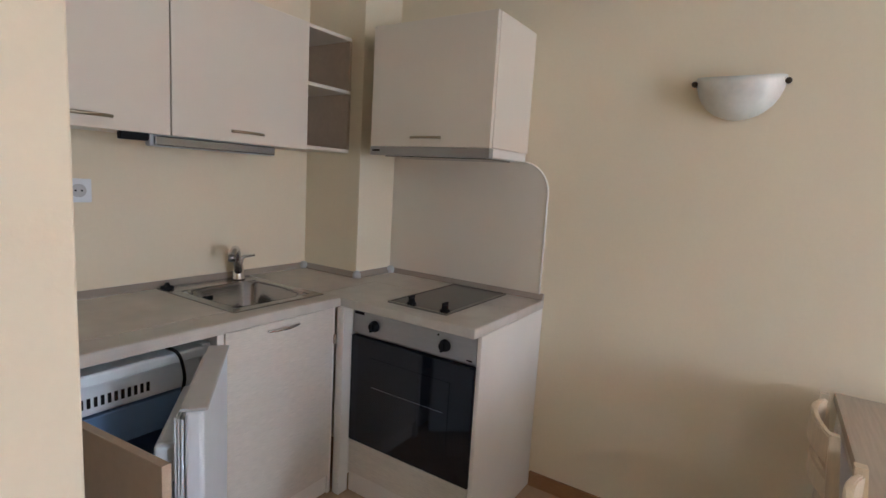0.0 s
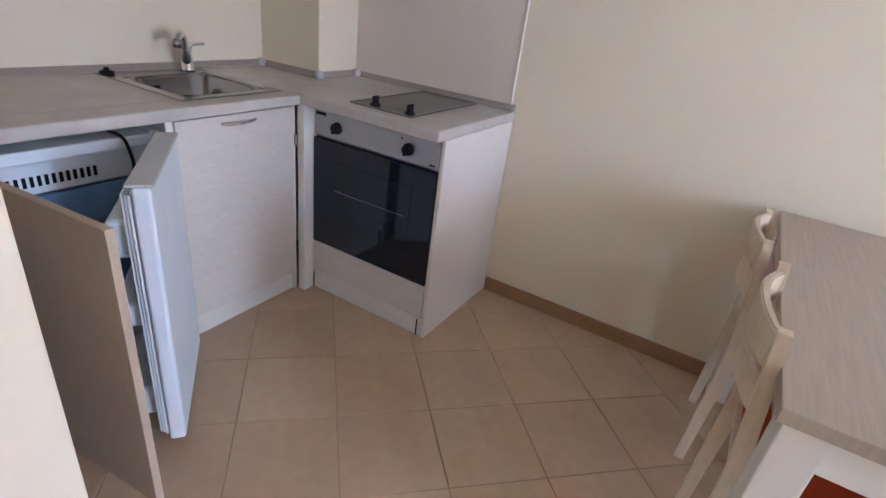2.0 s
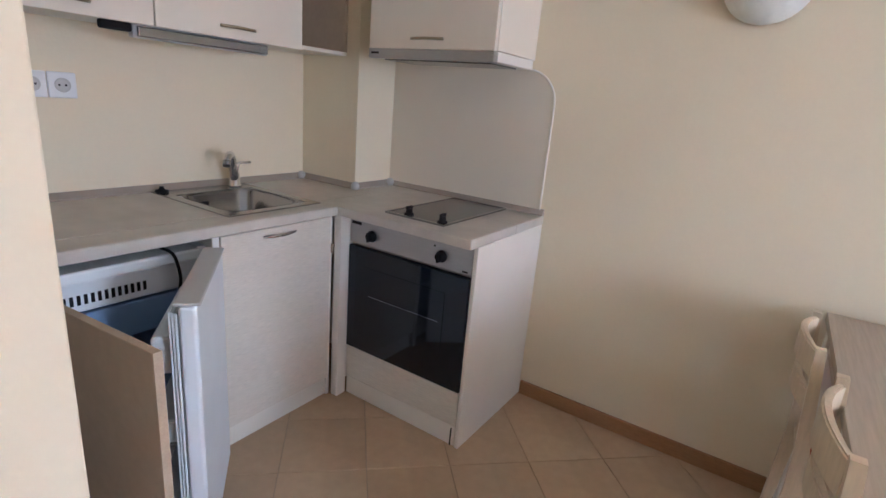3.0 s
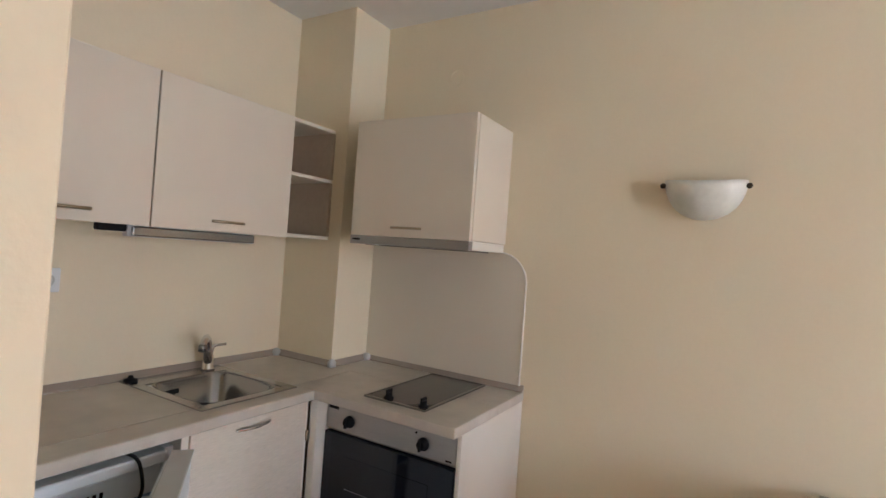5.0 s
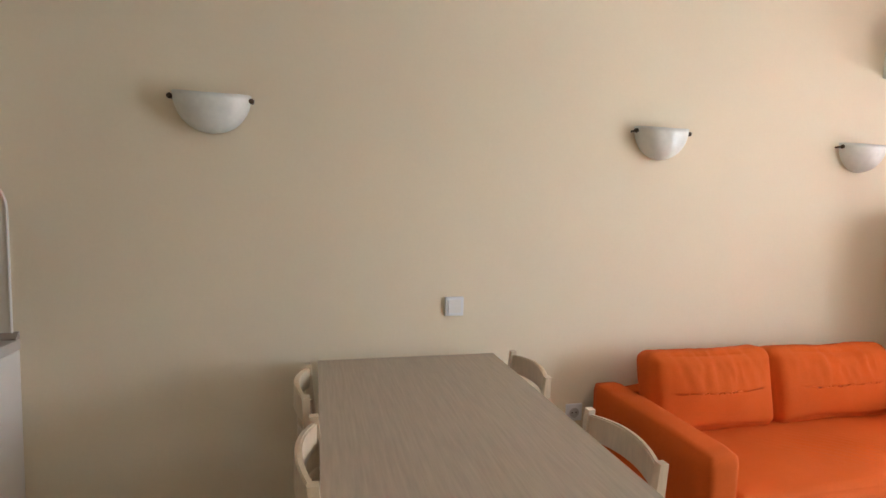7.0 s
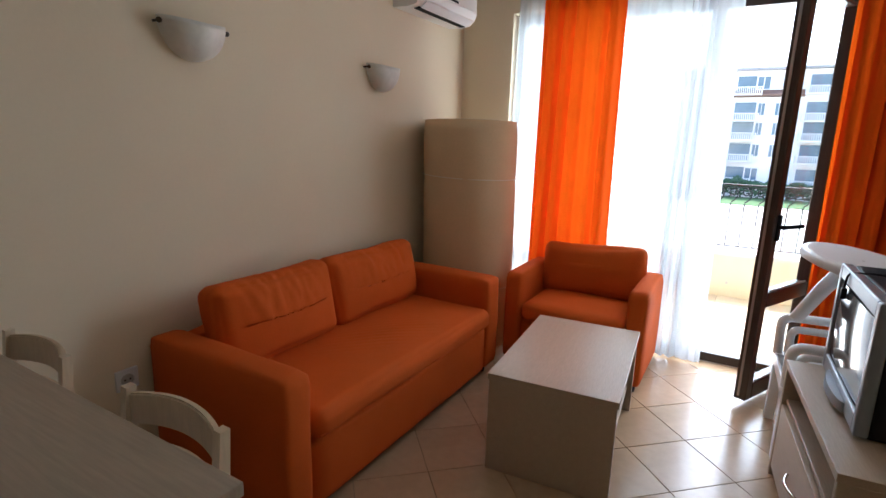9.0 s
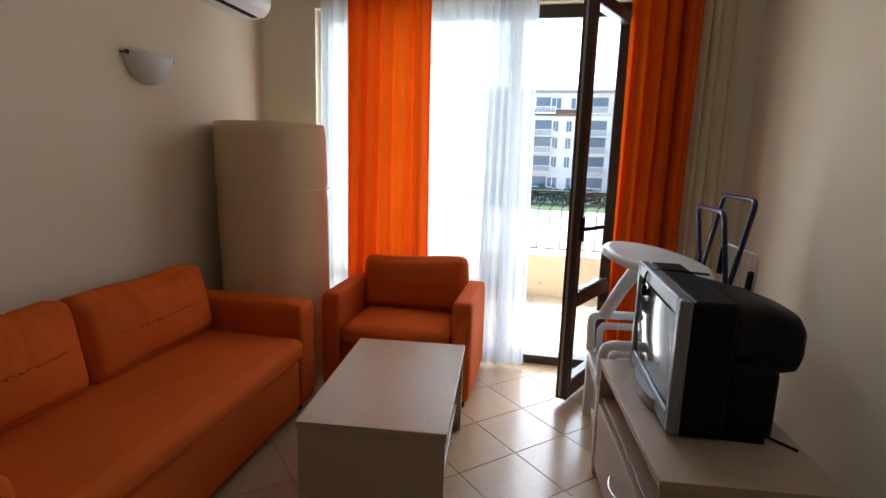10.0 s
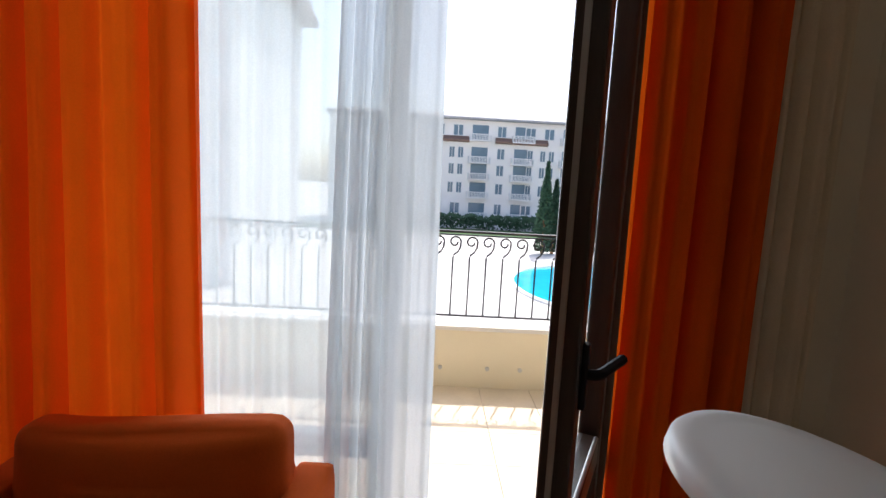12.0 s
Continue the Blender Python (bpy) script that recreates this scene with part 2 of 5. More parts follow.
def lathe(bm, profile, m=None, seg=32):
    """A profile of (radius, height) turned about z."""
    rings = []
    for r, z in profile:
        rings.append([bm.verts.new((r * math.cos(2 * math.pi * k / seg), r * math.sin(2 * math.pi * k / seg), z)) for k in range(seg)])
    for a, b in zip(rings, rings[1:]):
        for k in range(seg):
            f = bm.faces.new((a[k], a[(k + 1) % seg], b[(k + 1) % seg], b[k]))
            f.smooth = True
    bm.faces.new(rings[0])
    bm.faces.new(rings[-1])
    bmesh.ops.recalc_face_normals(bm, faces=bm.faces)
    if m is not None:
        bmesh.ops.transform(bm, matrix=m, verts=[v for ring in rings for v in ring])
    return bm


def smooth(bm):
    for f in bm.faces:
        f.smooth = True
    return bm


def mesh_of(name, bm, material):
    me = bpy.data.meshes.new(name)
    bm.to_mesh(me)
    bm.free()
    me.materials.append(material)
    return me


def part(name, bm, material, parent, label=""):
    ob = new(name, mesh_of(name, bm, material))
    ob.parent = parent
    if parent.type == "EMPTY":
        ob.matrix_parent_inverse = Matrix.Translation(-parent.location)
    return tagged(ob, label)


def thing(name, at, label, category, group=""):
    ob = new(name)
    ob.empty_display_size = 0.1
    ob.location = at
    return tagged(ob, label, category, group)


def solo(name, bm, material, label, category, kind="", group=""):
    return tagged(new(name, mesh_of(name, bm, material)), label, category, group, kind)


# ---- measures of the place ----
NORTH, SOUTH, EAST, SINK = 2.2, -0.74, 4.245, -1.675
NOOK_X, NOOK_Y = -0.42, 0.431        # corner of the block beside the kitchen
TOP = 2.55
PIL_X, PIL_Y = -1.312, 1.937          # corner of the riser box
WIN_L, WIN_R, WIN_TOP = 1.815, -0.14, 2.20

# ---- structure ----
solo("floor", B(-2.0, EAST + 0.25, -1.2, 2.45, -0.25, -0.006, 0), M_GROUT, "grey brown grouted floor bed under beige tiles", "floor", "structure")
solo("ceiling", B(-2.0, EAST + 0.25, -1.2, 2.45, TOP, TOP + 0.25, 0), M_CEIL, "plain white painted flat ceiling", "ceiling", "structure")
solo("wall_north", B(SINK - 0.2, EAST + 0.25, NORTH, NORTH + 0.25, -0.01, TOP, 0), M_WALL, "cream painted plaster wall behind table and sofa", "wall", "structure")
solo("wall_west", B(SINK - 0.2, SINK, NOOK_Y, NORTH, -0.01, TOP, 0), M_WALL, "cream painted wall behind the sink", "wall", "structure")
solo("wall_partition", B(SINK - 0.2, NOOK_X, SOUTH, NOOK_Y, -0.01, TOP, 0.004), M_WALL, "cream painted block wall beside the kitchen niche", "wall", "structure")
solo("wall_south", B(SINK - 0.2, EAST + 0.25, SOUTH - 0.25, SOUTH, -0.01, TOP, 0), M_WALL, "cream painted plaster wall behind the television", "wall", "structure")
wall_east = bmesh.new()
box(wall_east, EAST, EAST + 0.25, WIN_L, NORTH, -0.01, TOP)
box(wall_east, EAST, EAST + 0.25, SOUTH, WIN_R, -0.01, TOP)
box(wall_east, EAST, EAST + 0.25, WIN_R, WIN_L, WIN_TOP, TOP)
solo("wall_east", wall_east, M_WALL, "cream painted window wall with a tall opening", "wall", "structure")
# Unseen block over the flat, added to lengthen the building's shadow.
solo("wall_upper", B(-2.2, EAST + 0.25, -6.0, 8.0, TOP + 0.25, 9.0, 0), M_OUTWALL, "unseen cream rendered block above the ceiling, added to cast shade", "wall", "structure")
solo("pilaster", B(SINK, PIL_X, PIL_Y, NORTH, 0.0, TOP, 0.003), M_WALL, "cream painted boxed-in riser in the kitchen corner", "pilaster", "structure")

skirt = bmesh.new()
box(skirt, -0.453, EAST, NORTH - 0.013, NORTH, 0, 0.068, 0.003)
solo("baseboard", skirt, M_SKIRT, "brown wooden baseboard along the cream wall", "baseboard", "structure")
solo("baseboard", B(EAST - 0.013, EAST, WIN_L, NORTH - 0.013, 0, 0.068, 0.003), M_SKIRT, "brown wooden baseboard along the cream wall", "baseboard", "structure")
solo("baseboard", B(NOOK_X, EAST, SOUTH, SOUTH + 0.013, 0, 0.068, 0.003), M_SKIRT, "brown wooden baseboard along the cream wall", "baseboard", "structure")
solo("baseboard", B(NOOK_X, NOOK_X + 0.013, SOUTH + 0.013, NOOK_Y, 0, 0.068, 0.003), M_SKIRT, "brown wooden baseboard along the cream wall", "baseboard", "structure")


# ---- window and balcony door ----
FX0, FX1 = EAST + 0.055, EAST + 0.125
win = tagged(new("window_1"), "dark brown framed floor-length window beside the balcony door", "window", kind="structure")
MULL = 0.56
part("window_frame", B(FX0, FX1, WIN_L - 0.06, WIN_L - 0.022, 0.0, WIN_TOP), M_BROWN, win)
part("window_frame", B(FX0, FX1, MULL - 0.035, MULL + 0.035, 0.06, WIN_TOP - 0.075), M_BROWN, win)
part("window_frame", B(FX0, FX1, WIN_R, WIN_L - 0.06, WIN_TOP - 0.075, WIN_TOP), M_BROWN, win)
part("window_frame", B(FX0, FX1, WIN_R, WIN_L - 0.06, 0.0, 0.06), M_BROWN, win)
part("window_frame", B(FX0, FX1, WIN_R, WIN_R + 0.06, 0.06, WIN_TOP - 0.075), M_BROWN, win)
part("window_frame", B(FX0 + 0.005, FX1 - 0.005, MULL + 0.035, WIN_L - 0.06, 0.48, 0.55), M_BROWN, win)
for z0, z1 in ((0.06, 0.48), (0.55, WIN_TOP - 0.075)):
    p = part("pane", B(FX0 + 0.03, FX0 + 0.036, MULL + 0.035, WIN_L - 0.06, z0, z1, 0), M_GLASS, win)
    p.visible_shadow = False

LEAF = 0.585
leaf = tagged(new("door_1"), "open dark brown balcony door with two glass panes", "door", kind="structure")
H0, H1 = 0.035, WIN_TOP - 0.075


def leaf_bar(x0, x1, z0, z1):
    part("door_frame", B(x0, x1, -0.031, 0.031, z0, z1, 0.006, 2), M_BROWN, leaf)


leaf_bar(0, 0.062, H0, H1)
leaf_bar(LEAF - 0.062, LEAF, H0, H1)
leaf_bar(0.062, LEAF - 0.062, H0, H0 + 0.09)
leaf_bar(0.062, LEAF - 0.062, 0.545, 0.625)
leaf_bar(0.062, LEAF - 0.062, H1 - 0.062, H1)
for z0, z1 in ((H0 + 0.09, 0.545), (0.625, H1 - 0.062)):
    p = part("pane", B(0.062, LEAF - 0.062, -0.003, 0.003, z0, z1, 0), M_GLASS, leaf)
    p.visible_shadow = False
    part("bead", tube(bmesh.new(), [(0.09, 0.024, z0 + 0.006), (LEAF - 0.09, 0.024, z0 + 0.006)], 0.006, 6), M_STEELP, leaf)
part("gasket", B(LEAF, LEAF + 0.004, -0.012, 0.0, H0 + 0.02, H1 - 0.02, 0), M_STEELP, leaf)
hd = part("door_handle", tube(bmesh.new(), rounded_path([(LEAF - 0.043, 0.026, 0.97), (LEAF - 0.043, 0.062, 0.97), (LEAF - 0.16, 0.095, 0.975)], 0.018), 0.011), M_BLACK, leaf)
part("handle_plate", B(LEAF - 0.058, LEAF - 0.028, 0.026, 0.043, 0.90, 1.03, 0.004), M_BLACK, leaf)
leaf.matrix_basis = pose(4.288, -0.068, 0, 0, 0, 154.2)


# ---- curtains ----
def curtain(name, material, y0, y1, x, z0, z1, pleats, depth, label, seed, gather=0.0, splay=0.0):
    bm = bmesh.new()
    nu, nv = int(pleats * 22), 26
    rng = random.Random(seed)
    ph = [rng.uniform(0, 6.28) for _ in range(6)]
    rows = []
    for j in range(nv + 1):
        t = j / nv
        z = z0 + (z1 - z0) * t
        row = []
        for i in range(nu + 1):
            u = i / nu
            warp = u + 0.035 * math.sin(5 * u + ph[0] + 0.8 * t) + 0.016 * math.sin(13 * u + ph[1] + t)
            a = 2 * math.pi * pleats * warp
            amp = depth * (0.65 + 0.35 * math.sin(3.1 * u * pleats / 3 + ph[2])) * (0.75 + 0.35 * (1 - t))
            dx = amp * (math.sin(a) + 0.30 * math.sin(2 * a + ph[3] + 1.2 * t) + 0.14 * math.sin(3.3 * a + ph[1] + 0.9 * t) + 0.22 * math.sin(0.5 * a + ph[4] - 2 * t))
            mid = (y0 + y1) / 2 + splay * (1 - t)
            y = mid + (y0 + (y1 - y0) * u - (y0 + y1) / 2) * (1 - gather * math.sin(math.pi * t) - 0.05 * t)
            y += 0.25 * amp * math.cos(a) + 0.012 * math.sin(2.2 * t + ph[5] + 3 * u)
            row.append(bm.verts.new((x + dx, y, z)))
        rows.append(row)
    for a, b in zip(rows, rows[1:]):
        for i in range(nu):
            f = bm.faces.new((a[i], a[i + 1], b[i + 1], b[i]))
            f.smooth = True
    th = thing(name, (x, (y0 + y1) / 2, z0), label, "curtain")
    part("cloth", bm, material, th)
    hem = bmesh.new()
    tube(hem, [(x, y0 + 0.03, z1), (x, y1 - 0.03, z1)], 0.012, 6)
    part("heading_tape", hem, material, th)
    return th


curtain("orange_curtain", M_ORANGE, 1.02, 1.585, 4.145, 0.03, TOP - 0.03, 5.5, 0.062, "bright orange pleated curtain hanging behind the armchair", 3)
curtain("orange_curtain", M_ORANGE, -0.43, -0.045, 4.145, 0.03, TOP - 0.03, 4.5, 0.06, "bright orange pleated curtain hanging beside the balcony door", 8)
curtain("sheer_curtain", M_SHEER, 0.66, 1.79, 4.208, 0.02, TOP - 0.03, 11, 0.014, "white translucent voile curtain drawn over the window", 5)
curtain("sheer_curtain", M_SHEER2, 0.42, 0.70, 4.20, 0.02, TOP - 0.03, 5, 0.020, "white voile curtain end gathered beside the balcony door", 21)
curtain("sheer_curtain", M_BEIGEC, -0.62, -0.44, 4.20, 0.03, TOP - 0.03, 3, 0.018, "gathered pale voile curtain bunched in the corner", 11)
rail = thing("curtain_rail", (4.17, 0.6, TOP - 0.02), "white double curtain rail fixed to the ceiling", "curtain rail")
part("track", B(4.13, 4.16, SOUTH + 0.03, NORTH - 0.03, TOP - 0.022, TOP, 0.004), M_WHITEPL, rail)
part("track", B(4.19, 4.22, SOUTH + 0.03, NORTH - 0.03, TOP - 0.022, TOP, 0.004), M_WHITEPL, rail)


# ---- kitchen ----
CT, FRONT_X, FRONT_Y = 0.86, -1.076, 1.598
ct = thing("worktop", (-1.3, 1.6, 0.82), "pale stone-look laminate kitchen worktop in an L shape", "worktop")
SX0, SX1, SY0, SY1 = -1.545, -1.19, 1.205, 1.535     # sink cut-out
part("slab", B(SINK, SX0, NOOK_Y + 0.002, PIL_Y - 0.002, CT - 0.038, CT, 0.001), M_COUNTER, ct)
part("slab", B(SX1, FRONT_X, NOOK_Y + 0.002, FRONT_Y, CT - 0.038, CT, 0.006, 3), M_COUNTER, ct)
part("slab", B(SX0, SX1, NOOK_Y + 0.002, SY0, CT - 0.038, CT, 0), M_COUNTER, ct)
part("slab", B(SX0, SX1, SY1, PIL_Y - 0.002, CT - 0.038, CT, 0), M_COUNTER, ct)
part("slab", B(SX1, -0.455, FRONT_Y, PIL_Y - 0.002, CT - 0.038, CT - 0.0004, 0.005, 3), M_COUNTER, ct)
part("slab", B(PIL_X + 0.002, -0.455, PIL_Y - 0.002, NORTH - 0.002, CT - 0.038, CT - 0.0004, 0.003), M_COUNTER, ct)


def upstand(x0, x1, y0, y1, along):
    h = 0.026
    if along == "y":
        prof = [(x0, CT), (x1, CT), (x1, CT + 0.006), (x0 + 0.004, CT + h), (x0, CT + h)]
        bm = prism(prof, "y", y0, y1)
    else:
        prof = [(y1, CT), (y0, CT), (y0, CT + 0.006), (y1 - 0.004, CT + h), (y1, CT + h)]
        bm = prism(prof, "x", x0, x1)
    part("upstand", bm, M_UPST, ct, "grey brown sealing strip")


upstand(SINK, SINK + 0.024, NOOK_Y + 0.003, PIL_Y - 0.02, "y")
upstand(SINK + 0.02, PIL_X - 0.005, PIL_Y - 0.024, PIL_Y, "x")
upstand(PIL_X, PIL_X + 0.024, PIL_Y, 2.18, "y")
upstand(PIL_X + 0.015, -0.457, NORTH - 0.026, NORTH - 0.002, "x")
for x, y in ((SINK + 0.022, PIL_Y - 0.025), (PIL_X + 0.02, NORTH - 0.028), (PIL_X + 0.013, PIL_Y - 0.01)):
    part("corner_cap", smooth(lathe(bmesh.new(), [(0.020, CT), (0.020, CT + 0.02), (0.012, CT + 0.033), (0.002, CT + 0.035)], Matrix.Translation((x, y, 0)), 14)), M_GREYPL, ct, "grey plastic corner cap")

# wall panel over the hob, with a rounded corner
prof = [(PIL_X + 0.002, CT + 0.024), (-0.476, CT + 0.024)]
for i in range(9):
    a = math.pi / 2 * i / 8
    prof.append((-0.476 - 0.13 + 0.13 * math.cos(a), 1.315 + 0.13 * math.sin(a)))
prof.append((PIL_X + 0.002, 1.445))
solo("splashback", prism(prof, "y", NORTH - 0.012, NORTH - 0.001), M_LAMP, "cream splashback panel with one rounded corner", "splashback", "structure")
solo("trim", tube(bmesh.new(), [(x, NORTH - 0.012, z) for x, z in prof[1:-1]], 0.0045, 8), M_WHITEP, "pale edge band of the splashback", "trim", "structure")

# sink
sink = thing("kitchen_sink", (-1.35, 1.4, CT), "brushed steel inset sink with one square bowl", "sink")
rim = bmesh.new()
RX0, RX1, RY0, RY1 = -1.645, -1.15, 1.165, 1.575
box(rim, RX0, SX0, RY0, RY1, CT, CT + 0.005, 0.002)
box(rim, SX1, RX1, RY0, RY1, CT, CT + 0.005, 0.002)
box(rim, SX0, SX1, RY0, SY0, CT, CT + 0.005, 0.002)
box(rim, SX0, SX1, SY1, RY1, CT, CT + 0.005, 0.002)
part("rim", rim, M_STEEL, sink)
bowl = bmesh.new()
rings = []
for ins, z in ((-0.004, CT + 0.0055), (0.010, CT - 0.008), (0.020, CT - 0.12), (0.035, CT - 0.138), (0.06, CT - 0.145)):
    ring = []
    hx, hy, r = (SX1 - SX0) / 2 - ins, (SY1 - SY0) / 2 - ins, 0.07
    for k in range(40):
        a = 2 * math.pi * k / 40
        cx, cy = math.cos(a), math.sin(a)
        ring.append(bowl.verts.new(((SX0 + SX1) / 2 + math.copysign(abs(cx) ** 0.38, cx) * hx, (SY0 + SY1) / 2 + math.copysign(abs(cy) ** 0.38, cy) * hy, z)))
    rings.append(ring)
for a, b in zip(rings, rings[1:]):
    for k in range(40):
        bowl.faces.new((a[k], a[(k + 1) % 40], b[(k + 1) % 40], b[k])).smooth = True
bowl.faces.new(rings[-1])
part("bowl", bowl, M_STEEL, sink)
part("drain", lathe(bmesh.new(), [(0.03, CT - 0.144), (0.028, CT - 0.141), (0.004, CT - 0.142)], Matrix.Translation((-1.37, 1.37, 0)), 20), M_CHROME, sink)
part("overflow", B(-1.527, -1.518, 1.285, 1.325, CT - 0.045, CT - 0.028, 0.002), M_BLACK, sink)
part("plug", lathe(bmesh.new(), [(0.024, CT + 0.005), (0.024, CT + 0.014), (0.010, CT + 0.018), (0.008, CT + 0.028)], Matrix.Translation((-1.612, 1.19, 0)), 16), M_BLACK, sink, "black rubber plug")

TPX, TPY = -1.595, 1.495
tap = thing("mixer_tap", (TPX, TPY, CT), "chrome single lever mixer tap on the sink", "tap")
part("base", lathe(bmesh.new(), [(0.027, CT + 0.005), (0.027, CT + 0.012), (0.022, CT + 0.018), (0.021, CT + 0.06), (0.016, CT + 0.072)], Matrix.Translation((TPX, TPY, 0)), 20), M_CHROME, tap)
part("spout", smooth(tube(bmesh.new(), rounded_path([(TPX, TPY, CT + 0.03), (TPX + 0.045, TPY - 0.045, CT + 0.15), (TPX + 0.085, TPY - 0.085, CT + 0.148), (TPX + 0.105, TPY - 0.105, CT + 0.125)], 0.022), 0.018, 14, r_end=0.013)), M_CHROME, tap)
part("aerator", smooth(tube(bmesh.new(), [(TPX + 0.10, TPY - 0.10, CT + 0.132), (TPX + 0.108, TPY - 0.108, CT + 0.112)], 0.015, 12)), M_STEEL, tap)
part("lever", smooth(tube(bmesh.new(), rounded_path([(TPX, TPY, CT + 0.06), (TPX + 0.005, TPY + 0.012, CT + 0.105), (TPX + 0.02, TPY + 0.065, CT + 0.108)], 0.015), 0.012, 10, r_end=0.005)), M_CHROME, tap)

# hob
hob = thing("hob", (-0.75, 1.9, CT), "two-ring grey ceramic domino hob in the worktop", "hob")
part("plate", B(-0.885, -0.625, 1.675, 2.15, CT, CT + 0.006, 0.002), M_HOB, hob)
frame_bm = bmesh.new()
box(frame_bm, -0.893, -0.885, 1.667, 2.158, CT, CT + 0.008, 0.001)
box(frame_bm, -0.625, -0.617, 1.667, 2.158, CT, CT + 0.008, 0.001)
box(frame_bm, -0.885, -0.625, 1.667, 1.675, CT, CT + 0.008, 0.001)
box(frame_bm, -0.885, -0.625, 2.15, 2.158, CT, CT + 0.008, 0.001)
part("edge_frame", frame_bm, M_STEEL, hob)
for x in (-0.80, -0.645):
    kb = lathe(bmesh.new(), [(0.019, CT + 0.006), (0.019, CT + 0.012), (0.013, CT + 0.014), (0.012, CT + 0.03)], Matrix.Translation((x, 1.70, 0)), 18)
    box(kb, x - 0.004, x + 0.004, 1.683, 1.717, CT + 0.028, CT + 0.040, 0.001)
    part("knob", kb, M_BLACK, hob)


def bow_handle(p0, p1, out, parent, material=None):
    p0, p1, out = Vector(p0), Vector(p1), Vector(out)
    pts = [p0 + (p1 - p0) * i / 12 + out * (0.25 + 0.75 * math.sin(math.pi * i / 12)) for i in range(13)]
    bm = bmesh.new()
    tube(bm, pts, 0.0055, 8)
    part("handle", smooth(bm), material or M_BRASS, parent, "slim bowed metal handle")


# sink base unit
su = thing("base_cabinet", (-1.3, 1.37, 0), "sink base unit with one whitish wood-grain door", "cabinet")
part("side_panel", B(SINK + 0.003, -1.100, 1.072, 1.097, 0, CT - 0.04), M_WHITEP, su)
part("side_panel", B(SINK + 0.003, -1.110, 1.585, 1.603, 0, CT - 0.04), M_WHITEP, su)
part("plinth", B(-1.140, -1.120, 1.099, 1.60, 0, 0.085), M_WHITEP, su)
part("bottom", B(SINK + 0.003, -1.141, 1.099, 1.583, 0.085, 0.10), M_WHITEP, su)
dr = part("door", B(-1.118, -1.100, 1.102, 1.582, 0.092, CT - 0.046, 0.002), M_LAM, su)
bow_handle((-1.100, 1.262, 0.787), (-1.100, 1.402, 0.787), (0.022, 0, 0), dr, M_CHROME)
part("hinge_cap", B(-1.107, -1.099, 1.592, 1.602, 0.66, 0.70, 0.002), M_MDF, su)

# niche end panel and open cupboard door in front of the fridge
fu = thing("fridge_cupboard", (-1.3, 0.62, 0), "fridge housing with its shade-toned cupboard door standing open", "cabinet")
part("side_panel", B(SINK + 0.003, -1.085, 0.512, 0.528, 0, CT - 0.04), M_WHITEP, fu)
cm = pose(-1.08, 0.532, 0, 0, 0, 5.5)


def swung(bm, m):
    bmesh.ops.transform(bm, matrix=m, verts=bm.verts)
    return bm


# Front is whitish wood; the tan puts its shade into the colour.
cd = part("door", swung(B(0, 0.565, 0, 0.018, 0.09, 0.815, 0.002), cm), M_MDF, fu, "whitish wood door, open, toned tan for shade")
part("edge_band", swung(B(0.565, 0.567, 0, 0.018, 0.09, 0.815, 0), cm), M_TABLE2, cd)
part("hinge", swung(B(-0.02, 0.05, 0.018, 0.03, 0.70, 0.74, 0.003), cm), M_STEEL, cd)

# fridge
fr = thing("fridge", (-1.35, 0.80, 0), "small white under-counter fridge, door ajar, empty inside", "fridge")
FX, FB = -1.125, SINK + 0.03
part("body", B(FB, FX, 0.535, 0.565, 0.03, 0.79), M_FRIDGE, fr)
part("body", B(FB, FX, 1.035, 1.065, 0.03, 0.79), M_FRIDGE, fr)
part("body", B(FB, FX + 0.02, 0.565, 1.035, 0.755, 0.79, 0.006), M_FRIDGE, fr)
part("body", B(FB, FX, 0.565, 1.035, 0.03, 0.12), M_FRIDGE, fr)
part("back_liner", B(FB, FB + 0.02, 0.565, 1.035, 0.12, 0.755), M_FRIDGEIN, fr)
vent = part("control_panel", B(-1.24, FX - 0.01, 0.565, 1.035, 0.665, 0.752, 0.004), M_FRIDGE, fr, "white panel with vent slots")
for i in range(14):
    y = 0.645 + i * 0.0172
    part("slot", B(FX - 0.0105, FX - 0.0085, y, y + 0.009, 0.686, 0.714, 0), M_BLACK, vent)
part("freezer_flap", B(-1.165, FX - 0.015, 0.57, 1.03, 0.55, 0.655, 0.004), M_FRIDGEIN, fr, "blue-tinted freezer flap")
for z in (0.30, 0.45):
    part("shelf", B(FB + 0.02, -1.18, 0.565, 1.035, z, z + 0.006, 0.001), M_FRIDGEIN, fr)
door = bmesh.new()
DL = 0.46
box(door, 0, DL, 0.0, 0.042, 0.04, 0.80, 0.010, 3)
dm = pose(-1.065, 1.035, 0, 0, 0, -40)
bmesh.ops.transform(door, matrix=dm, verts=door.verts)
fdoor = part("door", door, M_FRIDGE, fr, "white door, ajar")
for k, (w, d) in enumerate(((0.012, 0.006), (0.022, 0.006), (0.032, 0.006))):
    g = bmesh.new()
    y0 = -0.008 * (k + 1)
    for x0, x1, z0, z1 in ((w * 0.6, w * 0.6 + 0.012, 0.06, 0.78), (DL - w * 0.6 - 0.012, DL - w * 0.6, 0.06, 0.78), (w, DL - w, 0.06, 0.072), (w, DL - w, 0.768, 0.78)):
        box(g, x0, x1, y0, y0 + d, z0, z1, 0.001)
    bmesh.ops.transform(g, matrix=dm, verts=g.verts)
    part("gasket", g, M_FRIDGE, fdoor)
